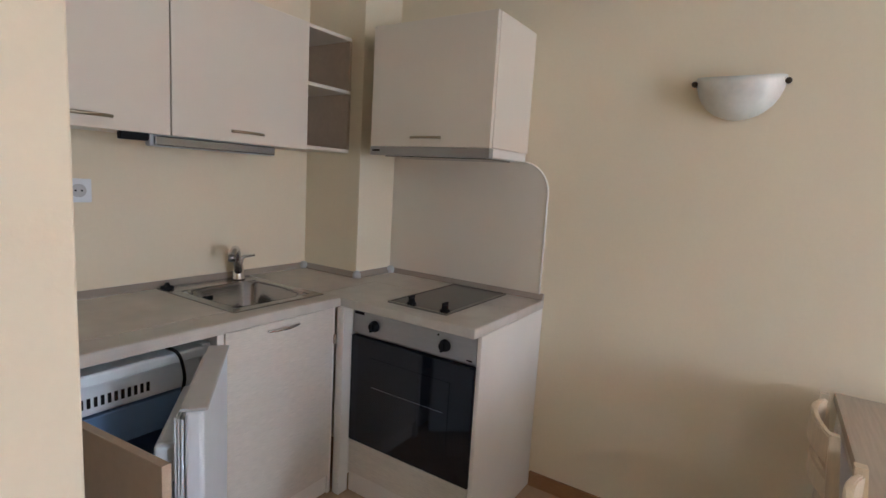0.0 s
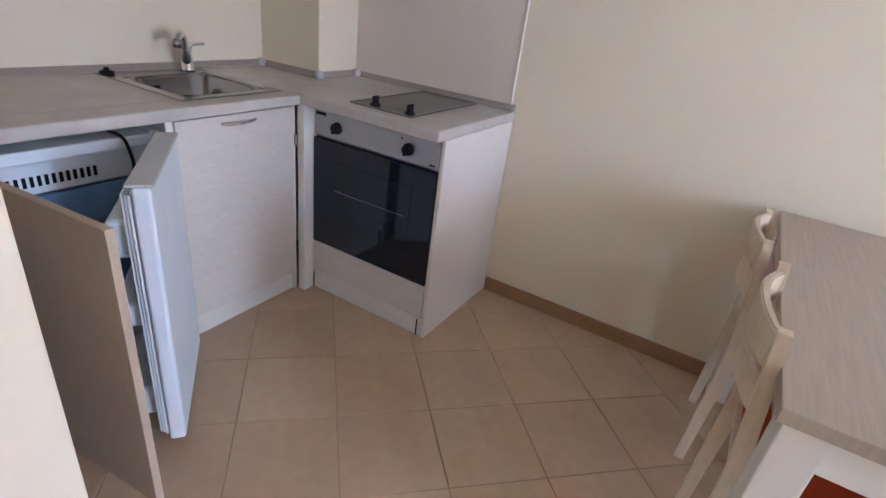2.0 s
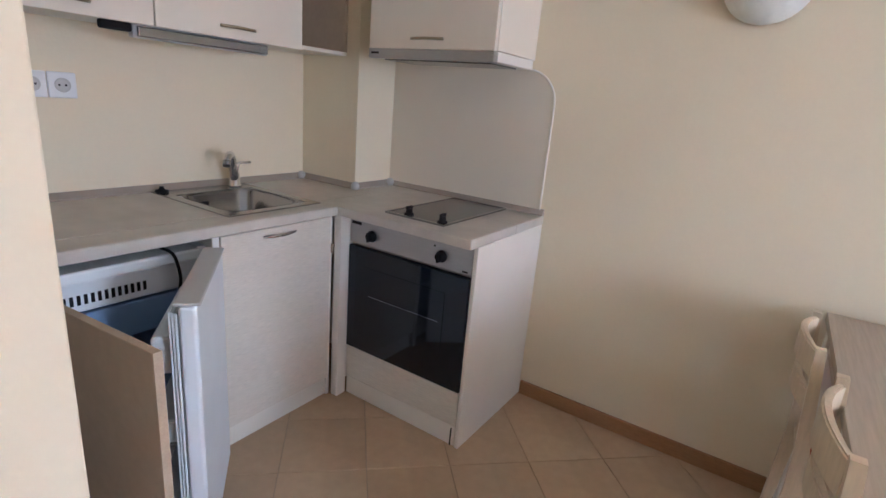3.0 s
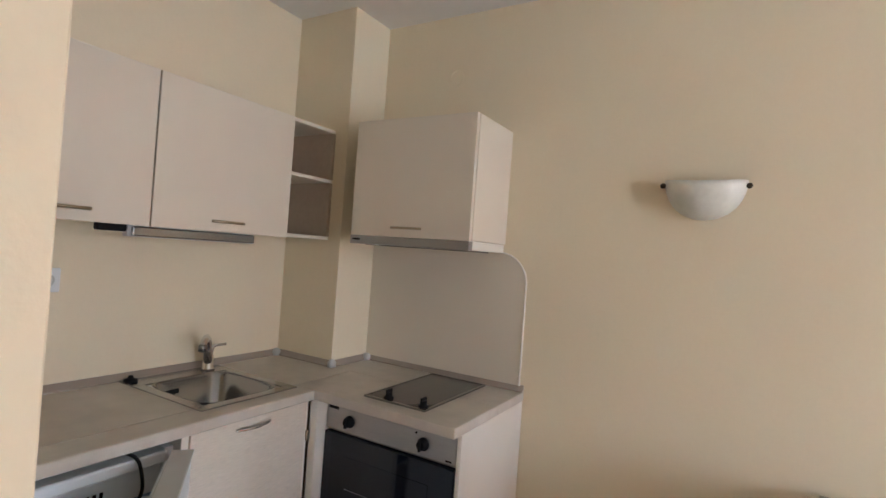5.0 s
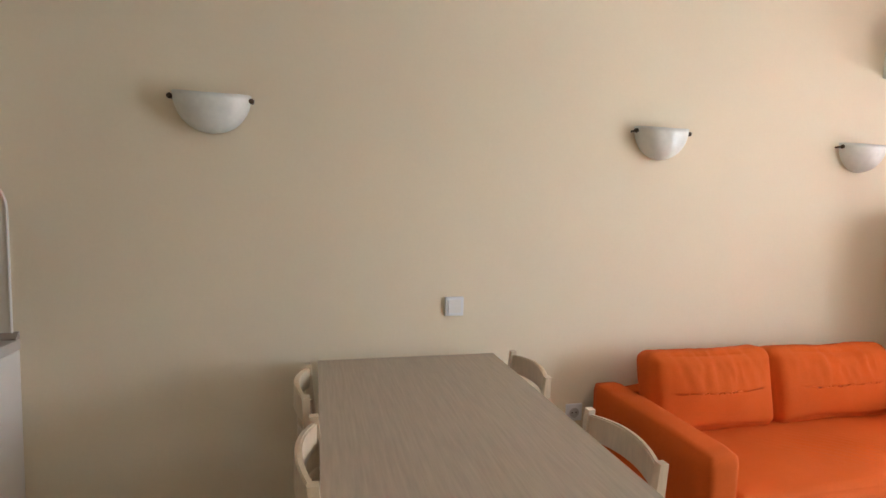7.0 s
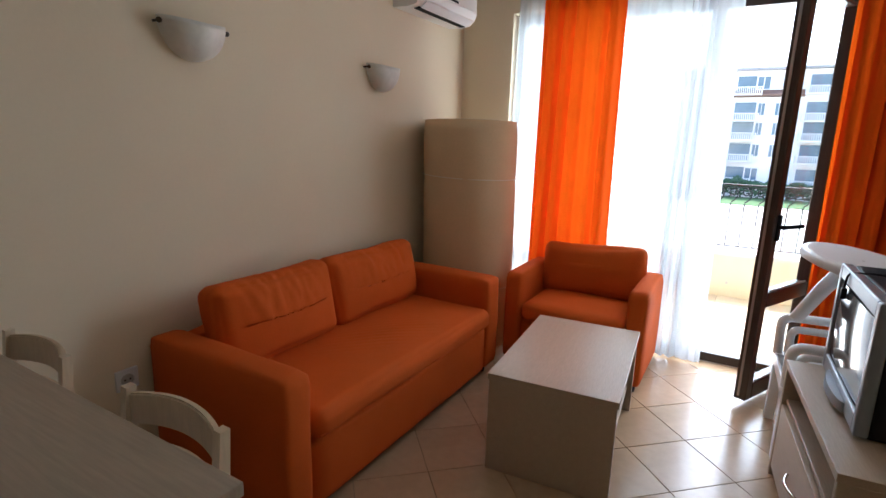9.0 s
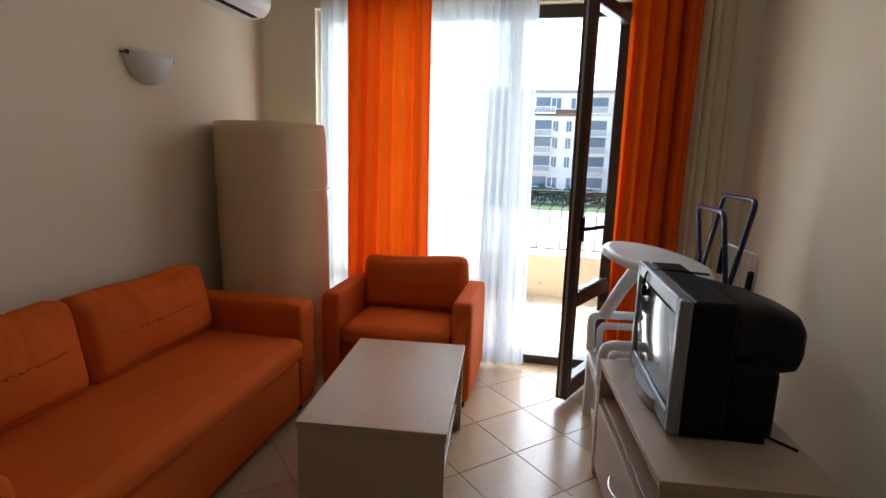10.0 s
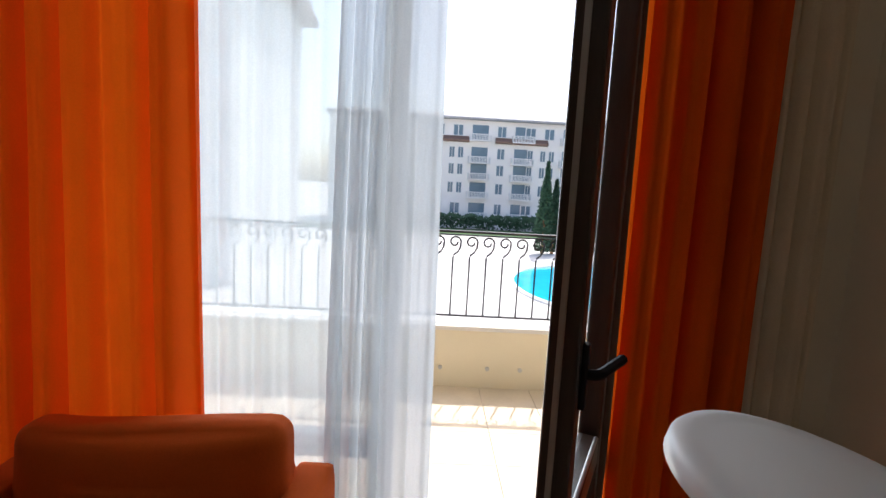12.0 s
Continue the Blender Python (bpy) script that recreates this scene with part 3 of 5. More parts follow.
for z0, z1, d in ((0.10, 0.20, 0.10), (0.40, 0.47, 0.09), (0.60, 0.70, 0.075)):
    g = bmesh.new()
    box(g, 0.05, DL - 0.05, -d, -0.02, z0, z1, 0.012, 3)
    bmesh.ops.transform(g, matrix=dm, verts=g.verts)
    part("door_tray", g, M_FRIDGE, fdoor)
g = bmesh.new()
box(g, 0.02, DL, -0.01, 0.05, 0.80, 0.808, 0.003)
bmesh.ops.transform(g, matrix=dm, verts=g.verts)
part("top_cap", g, M_GREYPL, fdoor)
solo("power_cable", smooth(tube(bmesh.new(), rounded_path([(-1.42, 0.93, 0.812), (-1.2, 0.915, 0.808), (-1.085, 0.94, 0.80), (-1.08, 0.955, 0.72), (-1.115, 0.965, 0.66)], 0.03), 0.005, 8)), M_BLACK, "black power cable hanging over the fridge", "cable")

# oven and its housing
ov = thing("oven", (-0.76, 1.67, 0.3), "built-in electric oven with steel panel and black glass", "oven")
OX0, OX1, OF = -1.062, -0.476, 1.658
part("body", B(OX0 + 0.01, OX1 - 0.01, OF + 0.02, 2.13, 0.26, 0.80), M_STEELP, ov)
cpn = part("control_panel", B(OX0, OX1, OF, OF + 0.02, 0.708, 0.808, 0.003), M_STEELP, ov, "brushed steel control panel")
odoor = part("door", B(OX0, OX1, OF - 0.006, OF + 0.02, 0.240, 0.698, 0.004), M_BLACKG, ov, "black glass door")
part("window", B(OX0 + 0.10, OX1 - 0.10, OF - 0.0075, OF - 0.0055, 0.36, 0.62, 0), M_BLACKG, odoor)
for x in (-0.943, -0.607):
    k = lathe(bmesh.new(), [(0.023, 0), (0.023, 0.006), (0.018, 0.008), (0.016, 0.024)], Matrix.Translation((x, OF, 0.754)) @ Matrix.Rotation(radians(90), 4, "X"), 20)
    box(k, x - 0.004, x + 0.004, OF - 0.032, OF - 0.02, 0.735, 0.773, 0.001)
    part("knob", k, M_BLACK, cpn)
part("indicator", lathe(bmesh.new(), [(0.004, 0), (0.003, 0.003)], Matrix.Translation((-0.64, OF, 0.787)) @ Matrix.Rotation(radians(90), 4, "X"), 10), M_BLACK, cpn)
part("badge", B(-1.052, -1.002, OF - 0.0015, OF, 0.788, 0.800, 0), M_BLACK, cpn)
part("badge", B(-0.515, -0.492, OF - 0.0015, OF, 0.717, 0.723, 0), M_BLACK, cpn)
part("rack", tube(bmesh.new(), [(OX0 + 0.12, OF - 0.0085, 0.50), (OX1 - 0.12, OF - 0.0085, 0.50)], 0.0012, 5), M_STEEL, odoor)
oh = thing("oven_housing", (-0.76, 1.9, 0), "whitish oven housing with a wood-grain lower panel", "cabinet")
part("side_panel", B(-0.474, -0.457, OF - 0.002, NORTH - 0.003, 0, CT - 0.04), M_WHITEP, oh)
part("filler", B(-1.102, -1.064, 1.605, OF, 0.0, CT - 0.04), M_WHITEP, oh)
part("filler", B(-1.102, -1.064, OF, OF + 0.02, 0.075, CT - 0.04), M_WHITEP, oh)
part("lower_panel", B(-1.062, -0.478, OF, OF + 0.018, 0.088, 0.236), M_LAM, oh)
part("plinth", B(-1.062, -0.478, OF + 0.004, OF + 0.02, 0, 0.085), M_WHITEP, oh)
# Black strip laid on the plinth as the shade of a narrow gap.
part("foot_gap", B(-0.499, -0.494, OF + 0.001, OF + 0.004, 0.0, 0.075, 0), M_BLACK, oh)

# wall units
UF, UZ0, UZ1 = -1.38, 1.447, 1.966


def wall_unit(y0, y1, handle_y):
    u = thing("wall_cabinet", (-1.45, (y0 + y1) / 2, UZ0), "pale laminate wall cabinet with a bowed handle", "cabinet", "sink wall cabinets")
    part("carcass", B(SINK + 0.002, UF - 0.02, y0, y1, UZ0, UZ1), M_WHITEP, u)
    d = part("door", B(UF - 0.018, UF, y0 + 0.0015, y1 - 0.0015, UZ0 - 0.004, UZ1, 0.002), M_LAMP, u)
    bow_handle((UF, handle_y - 0.07, UZ0 + 0.035), (UF, handle_y + 0.07, UZ0 + 0.035), (0.02, 0, 0), d)


wall_unit(0.50, 1.087, 0.835)
wall_unit(1.089, 1.677, 1.380)
sh = thing("corner_shelf", (-1.45, 1.79, UZ0), "open end shelf unit with two compartments", "shelf")
for z in (UZ0, 1.715, UZ1 - 0.016):
    part("shelf", B(SINK + 0.002, UF - 0.005, 1.679, PIL_Y - 0.002, z, z + 0.016), M_LAMP, sh)
part("back", B(SINK + 0.002, SINK + 0.012, 1.679, PIL_Y - 0.002, UZ0 + 0.016, UZ1 - 0.016, 0), M_MDF, sh)
part("side", B(SINK + 0.012, UF - 0.005, PIL_Y - 0.018, PIL_Y - 0.0015, UZ0 + 0.016, 1.715, 0), M_MDF, sh)
part("side", B(SINK + 0.012, UF - 0.005, PIL_Y - 0.018, PIL_Y - 0.0015, 1.731, UZ1 - 0.016, 0), M_MDF, sh)

hc = thing("hood_cabinet", (-0.88, 2.03, 1.48), "pale laminate wall cabinet above the cooker hood", "cabinet")
part("carcass", B(-1.180, -0.588, 1.878, NORTH - 0.002, 1.480, 1.976), M_LAMP, hc)
d = part("door", B(-1.180, -0.590, 1.856, 1.875, 1.478, 1.976, 0.002), M_LAMP, hc)
bow_handle((-0.96, 1.856, 1.515), (-0.81, 1.856, 1.515), (0, -0.02, 0), d)
hood = thing("cooker_hood", (-0.88, 2.03, 1.44), "slim steel pull-out cooker hood under the cabinet", "cooker hood")
part("body", B(-1.178, -0.590, 1.885, NORTH - 0.013, 1.443, 1.479), M_WHITEP, hood)
part("front_bar", B(-1.180, -0.588, 1.853, 1.885, 1.440, 1.477, 0.003), M_STEELP, hood)
part("filter", B(-1.14, -0.63, 1.91, 2.12, 1.437, 1.443, 0.001), M_STEEL, hood)
part("badge", B(-1.165, -1.125, 1.8515, 1.853, 1.456, 1.464, 0), M_BLACK, hood)

ul = thing("under_cabinet_light", (-1.43, 1.3, 1.42), "grey strip light under the wall cabinet, switched off", "light")
part("housing", B(-1.460, -1.425, 1.04, 1.545, 1.405, 1.4465, 0.006), M_GREYPL, ul)
part("diffuser", B(-1.425, -1.412, 1.05, 1.535, 1.408, 1.440, 0.004), M_STEEL, ul)
part("plug_end", B(-1.455, -1.425, 0.95, 1.04, 1.420, 1.4465, 0.006), M_BLACK, ul)


def socket_plate(x, y, z, facing):
    s = thing("wall_socket", (x, y, z), "white round-well power socket on the wall", "socket")
    if facing == "x":
        part("plate", B(x, x + 0.010, y - 0.041, y + 0.041, z - 0.041, z + 0.041, 0.004), M_WHITEPL, s)
        m = Matrix.Translation((x + 0.010, y, z)) @ Matrix.Rotation(radians(90), 4, "Y")
    else:
        part("plate", B(x - 0.041, x + 0.041, y - 0.010, y, z - 0.041, z + 0.041, 0.004), M_WHITEPL, s)
        m = Matrix.Translation((x, y - 0.010, z)) @ Matrix.Rotation(radians(90), 4, "X")
    part("well", lathe(bmesh.new(), [(0.023, 0.0), (0.023, 0.003), (0.020, 0.003), (0.018, 0.0005)], m, 22), M_GREYPL, s)
    for dd in (-0.0095, 0.0095):
        h = lathe(bmesh.new(), [(0.0035, 0.0005), (0.0035, 0.0015)], m @ Matrix.Translation((0, dd, 0)) if facing == "x" else m @ Matrix.Translation((dd, 0, 0)), 8)
        part("hole", h, M_BLACK, s)


socket_plate(SINK, 0.921, 1.240, "x")
socket_plate(SINK, 0.837, 1.240, "x")
socket_plate(1.715, NORTH, 0.440, "y")
sw = thing("light_switch", (1.127, NORTH, 0.947), "white double rocker light switch on the wall", "switch")
part("plate", B(1.086, 1.168, NORTH - 0.012, NORTH, 0.906, 0.988, 0.004), M_WHITEPL, sw)
part("rocker", B(1.099, 1.155, NORTH - 0.016, NORTH - 0.011, 0.919, 0.975, 0.002), M_AC, sw)
ring = []
for i in range(25):
    a = 2 * math.pi * i / 24
    ring.append((-0.896 + 0.035 * math.cos(a), NORTH - 0.002, 2.253 + 0.035 * math.sin(a)))
solo("vent_cap", tube(bmesh.new(), ring, 0.0025, 6, caps=False), M_WALL, "painted-over round duct cap on the wall", "duct cap")


# ---- wall lamps ----
def sconce():
    s = thing("wall_lamp", (0, 0, 0), "frosted alabaster glass half-bowl wall lamp, switched off", "lamp", "wall lamps")
    bm = bmesh.new()
    nu, nv = 28, 12
    for shell, f in ((1.0, 1), (0.965, -1)):
        g = []
        for j in range(nv + 1):
            e = math.pi / 2 * j / nv
            g.append([])
            for i in range(nu + 1):
                a = math.pi * i / nu
                rx, ry, rz = 0.135 * shell, 0.095 * shell, 0.118 * shell
                k = math.cos(e) ** 0.8 if j < nv else 0.02
                g[j].append(bm.verts.new((rx * math.cos(a) * k, -0.012 - ry * math.sin(a) * k, -rz * math.sin(e) + 0.012 * math.cos(2 * a) * (1 - j / nv) * 0.5 + 0.02 * (1 - j / nv))))
        for j in range(nv):
            for i in range(nu):
                bm.faces.new((g[j][i], g[j][i + 1], g[j + 1][i + 1], g[j + 1][i])).smooth = True
        if shell == 1.0:
            outer = g[0]
        else:
            for i in range(nu):
                bm.faces.new((outer[i], outer[i + 1], g[0][i + 1], g[0][i]))
    bmesh.ops.recalc_face_normals(bm, faces=bm.faces)
    part("shade", bm, M_LAMPGL, s)
    part("back_plate", B(-0.05, 0.05, -0.012, 0, -0.05, 0.03, 0.004), M_WHITEPL, s)
    for x in (-0.138, 0.138):
        part("bracket", tube(bmesh.new(), [(x, 0, 0.005), (x, -0.03, 0.005)], 0.005, 8), M_BRONZE, s)
        part("knob", smooth(lathe(bmesh.new(), [(0.004, 0), (0.010, 0.004), (0.010, 0.012), (0.004, 0.017)], Matrix.Translation((x, -0.028, 0.005)) @ Matrix.Rotation(radians(90), 4, "X"), 12)), M_BRONZE, s)
    part("bulb", smooth(lathe(bmesh.new(), [(0.010, 0), (0.014, 0.02), (0.020, 0.04), (0.012, 0.06), (0.002, 0.065)], Matrix.Translation((0, -0.045, -0.06)), 14)), M_GREYPL, s)
    return s


lamp = sconce()
lamp.matrix_basis = pose(0.181, NORTH, 1.728)
copy_thing(lamp, pose(2.072, NORTH, 1.726))
copy_thing(lamp, pose(3.247, NORTH, 1.721))

# ---- air conditioner ----
ac = thing("air_conditioner", (3.7, NORTH, 2.09), "white split air conditioner indoor unit high on the wall", "air conditioner")
prof = [(NORTH, 2.090), (NORTH, 2.295), (2.03, 2.295), (2.005, 2.285), (1.995, 2.260), (1.992, 2.160), (2.005, 2.125), (2.04, 2.095), (2.10, 2.085)]
part("body", prism(prof, "x", 3.375, 4.03), M_AC, ac)
part("louvre", prism([(2.005, 2.117), (2.045, 2.088), (2.041, 2.082), (1.998, 2.113)], "x", 3.43, 3.98), M_WHITEPL, ac)
part("outlet_gap", prism([(2.048, 2.086), (2.088, 2.082), (2.088, 2.169), (2.048, 2.082)], "x", 3.43, 3.98), M_BLACK, ac)
part("front_panel", B(3.40, 4.005, 1.987, 1.994, 2.165, 2.270, 0.003), M_AC, ac)
part("display", B(3.68, 3.77, 1.984, 1.988, 2.172, 2.186, 0.001), M_BLACK, ac)
part("pipe_cover", B(4.03, 4.08, 2.14, NORTH, 2.210, 2.280, 0.01), M_WALL, ac)

# ---- dining table ----
TX0, TX1, TY0, TY1 = -0.365, 0.365, -0.577, 0.577
dt = thing("dining_table", (0, 0, 0), "grey wood-grain dining table with white square legs", "table")
part("tabletop", B(TX0, TX1, TY0, TY1, 0.722, 0.75, 0.002), M_TABLE, dt)
for x in (TX0 + 0.012, TX1 - 0.082):
    for y in (TY0 + 0.012, TY1 - 0.082):
        part("leg", B(x, x + 0.07, y, y + 0.07, 0, 0.722), M_WHITEP, dt)
part("apron", B(TX0 + 0.082, TX1 - 0.082, TY0 + 0.022, TY0 + 0.04, 0.642, 0.722), M_WHITEP, dt)
part("apron", B(TX0 + 0.082, TX1 - 0.082, TY1 - 0.04, TY1 - 0.022, 0.642, 0.722), M_WHITEP, dt)
part("apron", B(TX0 + 0.022, TX0 + 0.04, TY0 + 0.082, TY1 - 0.082, 0.642, 0.722), M_WHITEP, dt)
part("apron", B(TX1 - 0.04, TX1 - 0.022, TY0 + 0.082, TY1 - 0.082, 0.642, 0.722), M_WHITEP, dt)
dt.matrix_basis = pose(0.932, 1.573, 0, 0, 0, 0.2)


def dining_chair():
    """Back in the plane x = 0, seat towards +x, middle at y = 0."""
    c = thing("dining_chair", (0, 0, 0), "pale wooden chair with curved slatted back and orange seat", "chair", "chairs round the table")
    half = 0.175
    for s in (-1, 1):
        prof = [(0.0, 0.0), (0.028, 0.0), (0.05, 0.36), (0.055, 0.47), (0.035, 0.62), (0.012, 0.84), (-0.012, 0.84), (0.0, 0.66), (0.012, 0.50), (0.014, 0.40)]
        part("back_leg", prism(prof, "y", s * half - 0.012, s * half + 0.012), M_CHAIR, c)
        part("front_leg", B(0.36, 0.392, s * half - 0.016, s * half + 0.016, 0, 0.43), M_CHAIR, c)
        part("side_rail", B(0.03, 0.37, s * half - 0.010, s * half + 0.010, 0.385, 0.43), M_CHAIR, c)
    for z0, z1, x in ((0.745, 0.825, 0.0), (0.64, 0.70, 0.012)):
        bm = bmesh.new()
        n, rows = 14, []
        for i in range(n + 1):
            u = -1 + 2 * i / n
            bow = 0.036 * (1 - u * u)
            dz = 0.012 * (1 - u * u)
            y = u * (half - 0.010)
            rows.append([bm.verts.new(p) for p in ((x - bow - 0.008, y, z0 + dz * 0.5), (x - bow + 0.010, y, z0 + dz * 0.5), (x - bow + 0.010, y, z1 + dz), (x - bow - 0.008, y, z1 + dz))])
        for a, b in zip(rows, rows[1:]):
            for k in range(4):
                bm.faces.new((a[k], a[(k + 1) % 4], b[(k + 1) % 4], b[k]))
        bm.faces.new(rows[0])
        bm.faces.new(rows[-1])
        bmesh.ops.recalc_face_normals(bm, faces=bm.faces)
        bmesh.ops.bevel(bm, geom=[e for e in bm.edges if e.calc_face_angle(0) > 0.9], offset=0.004, segments=2, affect="EDGES")
        part("back_slat", bm, M_CHAIR, c)
    part("seat", B(0.03, 0.41, -half - 0.012, half + 0.012, 0.43, 0.445, 0.006, 3), M_CHAIR, c)
    part("seat_pad", soft_box(0.045, 0.40, -half + 0.002, half - 0.002, 0.445, 0.475, 0.012, (0, 0, 0.008), 8, 0.001), M_PAD, c, "dark orange upholstered pad")
    part("front_rail", B(0.365, 0.385, -half + 0.016, half - 0.016, 0.385, 0.43), M_CHAIR, c)
    return c


ch = dining_chair()
SIZE = Matrix.Scale(0.965, 4)
ch.matrix_basis = pose(0.553, 1.300, 0) @ SIZE
copy_thing(ch, pose(0.528, 1.850, 0) @ SIZE)
copy_thing(ch, pose(1.351, 1.287, 0, 0, 0, 180) @ SIZE)
copy_thing(ch, pose(1.349, 1.897, 0, 0, 0, 180) @ SIZE)

# ---- sofa ----
so = thing("sofa", (2.6, 1.82, 0), "orange fabric two-seater sofa bed with loose cushions", "sofa")
part("armrest", soft_box(1.79, 1.922, 1.452, 2.18, 0.05, 0.590, 0.028, (0.004, 0.004, 0.006), 12, 0.003), M_SOFA, so)
part("armrest", soft_box(3.288, 3.455, 1.465, 2.18, 0.05, 0.580, 0.028, (0.004, 0.004, 0.006), 12, 0.003, seed=4), M_SOFA, so)
part("back", soft_box(1.925, 3.285, 2.07, 2.185, 0.05, 0.57, 0.03, (0, 0.004, 0.006), 14, 0.003, seed=7), M_SOFA, so)
part("base", soft_box(1.926, 3.284, 1.468, 2.08, 0.05, 0.305, 0.014, (0, 0.003, 0), 14, 0.002, seed=2), M_SOFA, so)
seat = soft_box(1.927, 3.283, 1.436, 2.07, 0.315, 0.428, 0.045, (0, 0.010, 0.022), 110, 0.004, 4.0, seed=9)
for v in seat.verts:
    if v.co.z > 0.39:
        d = abs(v.co.x - 2.62 + 0.9 * (v.co.y - 1.68))
        w = math.exp(-(d / 0.22) ** 2) * max(0, 1 - abs(v.co.y - 1.68) / 0.19)
        v.co.z += 0.015 * w * (abs(math.sin((v.co.x + 1.1 * v.co.y) * 62)) ** 0.5 - 0.7)
part("seat_mattress", seat, M_SOFA, so)
part("seam", tube(bmesh.new(), [(1.94, 1.440, 0.345), (2.6, 1.424, 0.345), (3.27, 1.440, 0.345)], 0.003, 6), M_SOFA, so)
for x in (1.86, 3.37):
    for y in (1.53, 2.12):
        part("foot", lathe(bmesh.new(), [(0.022, 0), (0.026, 0.05)], Matrix.Translation((x, y, 0)), 14), M_BLACK, so)


def back_cushion(x0, x1, y0, y1, z0, z1, lean, seed, label):
    bm = soft_box(-(x1 - x0) / 2, (x1 - x0) / 2, -(y1 - y0) / 2, (y1 - y0) / 2, 0, z1 - z0, 0.05, (0.006, 0.045, 0.012), 44, 0.010, 5.0, seed)
    for v in bm.verts:
        u = v.co.x / ((x1 - x0) / 2)
        t = v.co.z / (z1 - z0)
        v.co.z -= 0.016 * (1 - u * u) * (t > 0.5)
        ripple = noise.noise((u * 9 + seed, t * 2.5, seed)) + 0.6 * noise.noise((u * 22 + 3 * t, t * 4, seed + 7))
        v.co.y += 0.030 * ripple * max(0, t - 0.35) * (1.1 - abs(u))
    bmesh.ops.transform(bm, matrix=pose((x0 + x1) / 2, (y0 + y1) / 2, z0, lean), verts=bm.verts)
    return part("cushion", bm, M_SOFA, so, label)


back_cushion(1.925, 2.545, 1.88, 2.02, 0.435, 0.785, -10, 3, "plump orange back cushion, creased")
back_cushion(2.555, 3.255, 1.89, 2.03, 0.435, 0.770, -10, 6, "plump orange back cushion, creased")

# ---- armchair ----
arm = thing("armchair", (3.85, 1.07, 0), "orange fabric armchair with a loose back cushion", "armchair")
AX0, AX1, AY0, AY1 = 3.56, 4.13, 0.660, 1.485
part("armrest", soft_box(AX0, AX1, AY0, AY0 + 0.11, 0.04, 0.578, 0.026, (0.004, 0.004, 0.006), 12, 0.003, seed=1), M_SOFA, arm)
part("armrest", soft_box(AX0, AX1, AY1 - 0.11, AY1, 0.04, 0.578, 0.026, (0.004, 0.004, 0.006), 12, 0.003, seed=5), M_SOFA, arm)
part("back", soft_box(AX1 - 0.12, AX1, AY0 + 0.10, AY1 - 0.10, 0.04, 0.585, 0.03, (0.004, 0, 0.006), 12, 0.003, seed=8), M_SOFA, arm)
part("base", soft_box(AX0 + 0.012, AX1 - 0.1, AY0 + 0.112, AY1 - 0.112, 0.04, 0.29, 0.014, (0, 0, 0), 10, 0.002), M_SOFA, arm)
part("seat_cushion", soft_box(AX0 - 0.012, AX1 - 0.115, AY0 + 0.113, AY1 - 0.113, 0.295, 0.405, 0.04, (0.008, 0, 0.022), 16, 0.004, 4.0, 3), M_SOFA, arm)
ab = soft_box(-0.07, 0.07, -0.315, 0.315, 0, 0.33, 0.05, (0.045, 0.006, 0.010), 20, 0.008, 5.0, 12)
for v in ab.verts:
    u = v.co.y / 0.315
    v.co.z -= 0.018 * (1 - u * u) * (v.co.z > 0.2)
bmesh.ops.transform(ab, matrix=pose(3.985, 1.065, 0.40, -2, 9, 0), verts=ab.verts)
part("cushion", ab, M_SOFA, arm)
for x in (AX0 + 0.05, AX1 - 0.05):
    for y in (AY0 + 0.05, AY1 - 0.05):
        part("foot", lathe(bmesh.new(), [(0.02, 0), (0.024, 0.04)], Matrix.Translation((x, y, 0)), 14), M_BLACK, arm)

# ---- rolled mattress standing in the corner ----
mr = thing("rolled_mattress", (3.83, 1.93, 0), "beige rolled-up foam mattress standing upright in the corner", "mattress")
bm = bmesh.new()
nu, nv = 64, 24
g = []
for j in range(nv + 1):
    t = j / nv
    row = []
    for i in range(nu):
        a = 2 * math.pi * i / nu
        r = 1.0 + 0.02 * math.sin(2 * a + 1) + 0.012 * math.sin(5 * a + 3 * t) - (0.02 if 0.73 < t < 0.76 else 0) - (0.03 * (j == nv) + 0.01 * (j == nv - 1))
        row.append(bm.verts.new((3.83 - 0.03 * t + 0.308 * r * math.cos(a), 1.88 + 0.308 * r * math.sin(a), 0.002 + 1.465 * t)))
    g.append(row)
for a, b in zip(g, g[1:]):
    for i in range(nu):
        bm.faces.new((a[i], a[(i + 1) % nu], b[(i + 1) % nu], b[i])).smooth = True
bm.faces.new(g[-1])
bm.faces.new(g[0])
part("roll", bm, M_ROLL, mr)
spiral = []
for i in range(90):
    a = i * 0.21
    r = 0.285 * (1 - i / 100)
    spiral.append((3.80 + r * math.cos(a), 1.88 + r * math.sin(a), 1.468))
part("cut_edge", tube(bm := bmesh.new(), spiral, 0.004, 5), M_MDF, mr)
for z in (0.42, 1.12):
    part("tie", tube(bmesh.new(), [(3.83 - 0.02 * z + 0.311 * math.cos(2 * math.pi * i / 40), 1.88 + 0.311 * math.sin(2 * math.pi * i / 40), z + 0.01 * math.sin(2 * math.pi * i / 40)) for i in range(41)], 0.003, 6, caps=False), M_LAMP, mr)

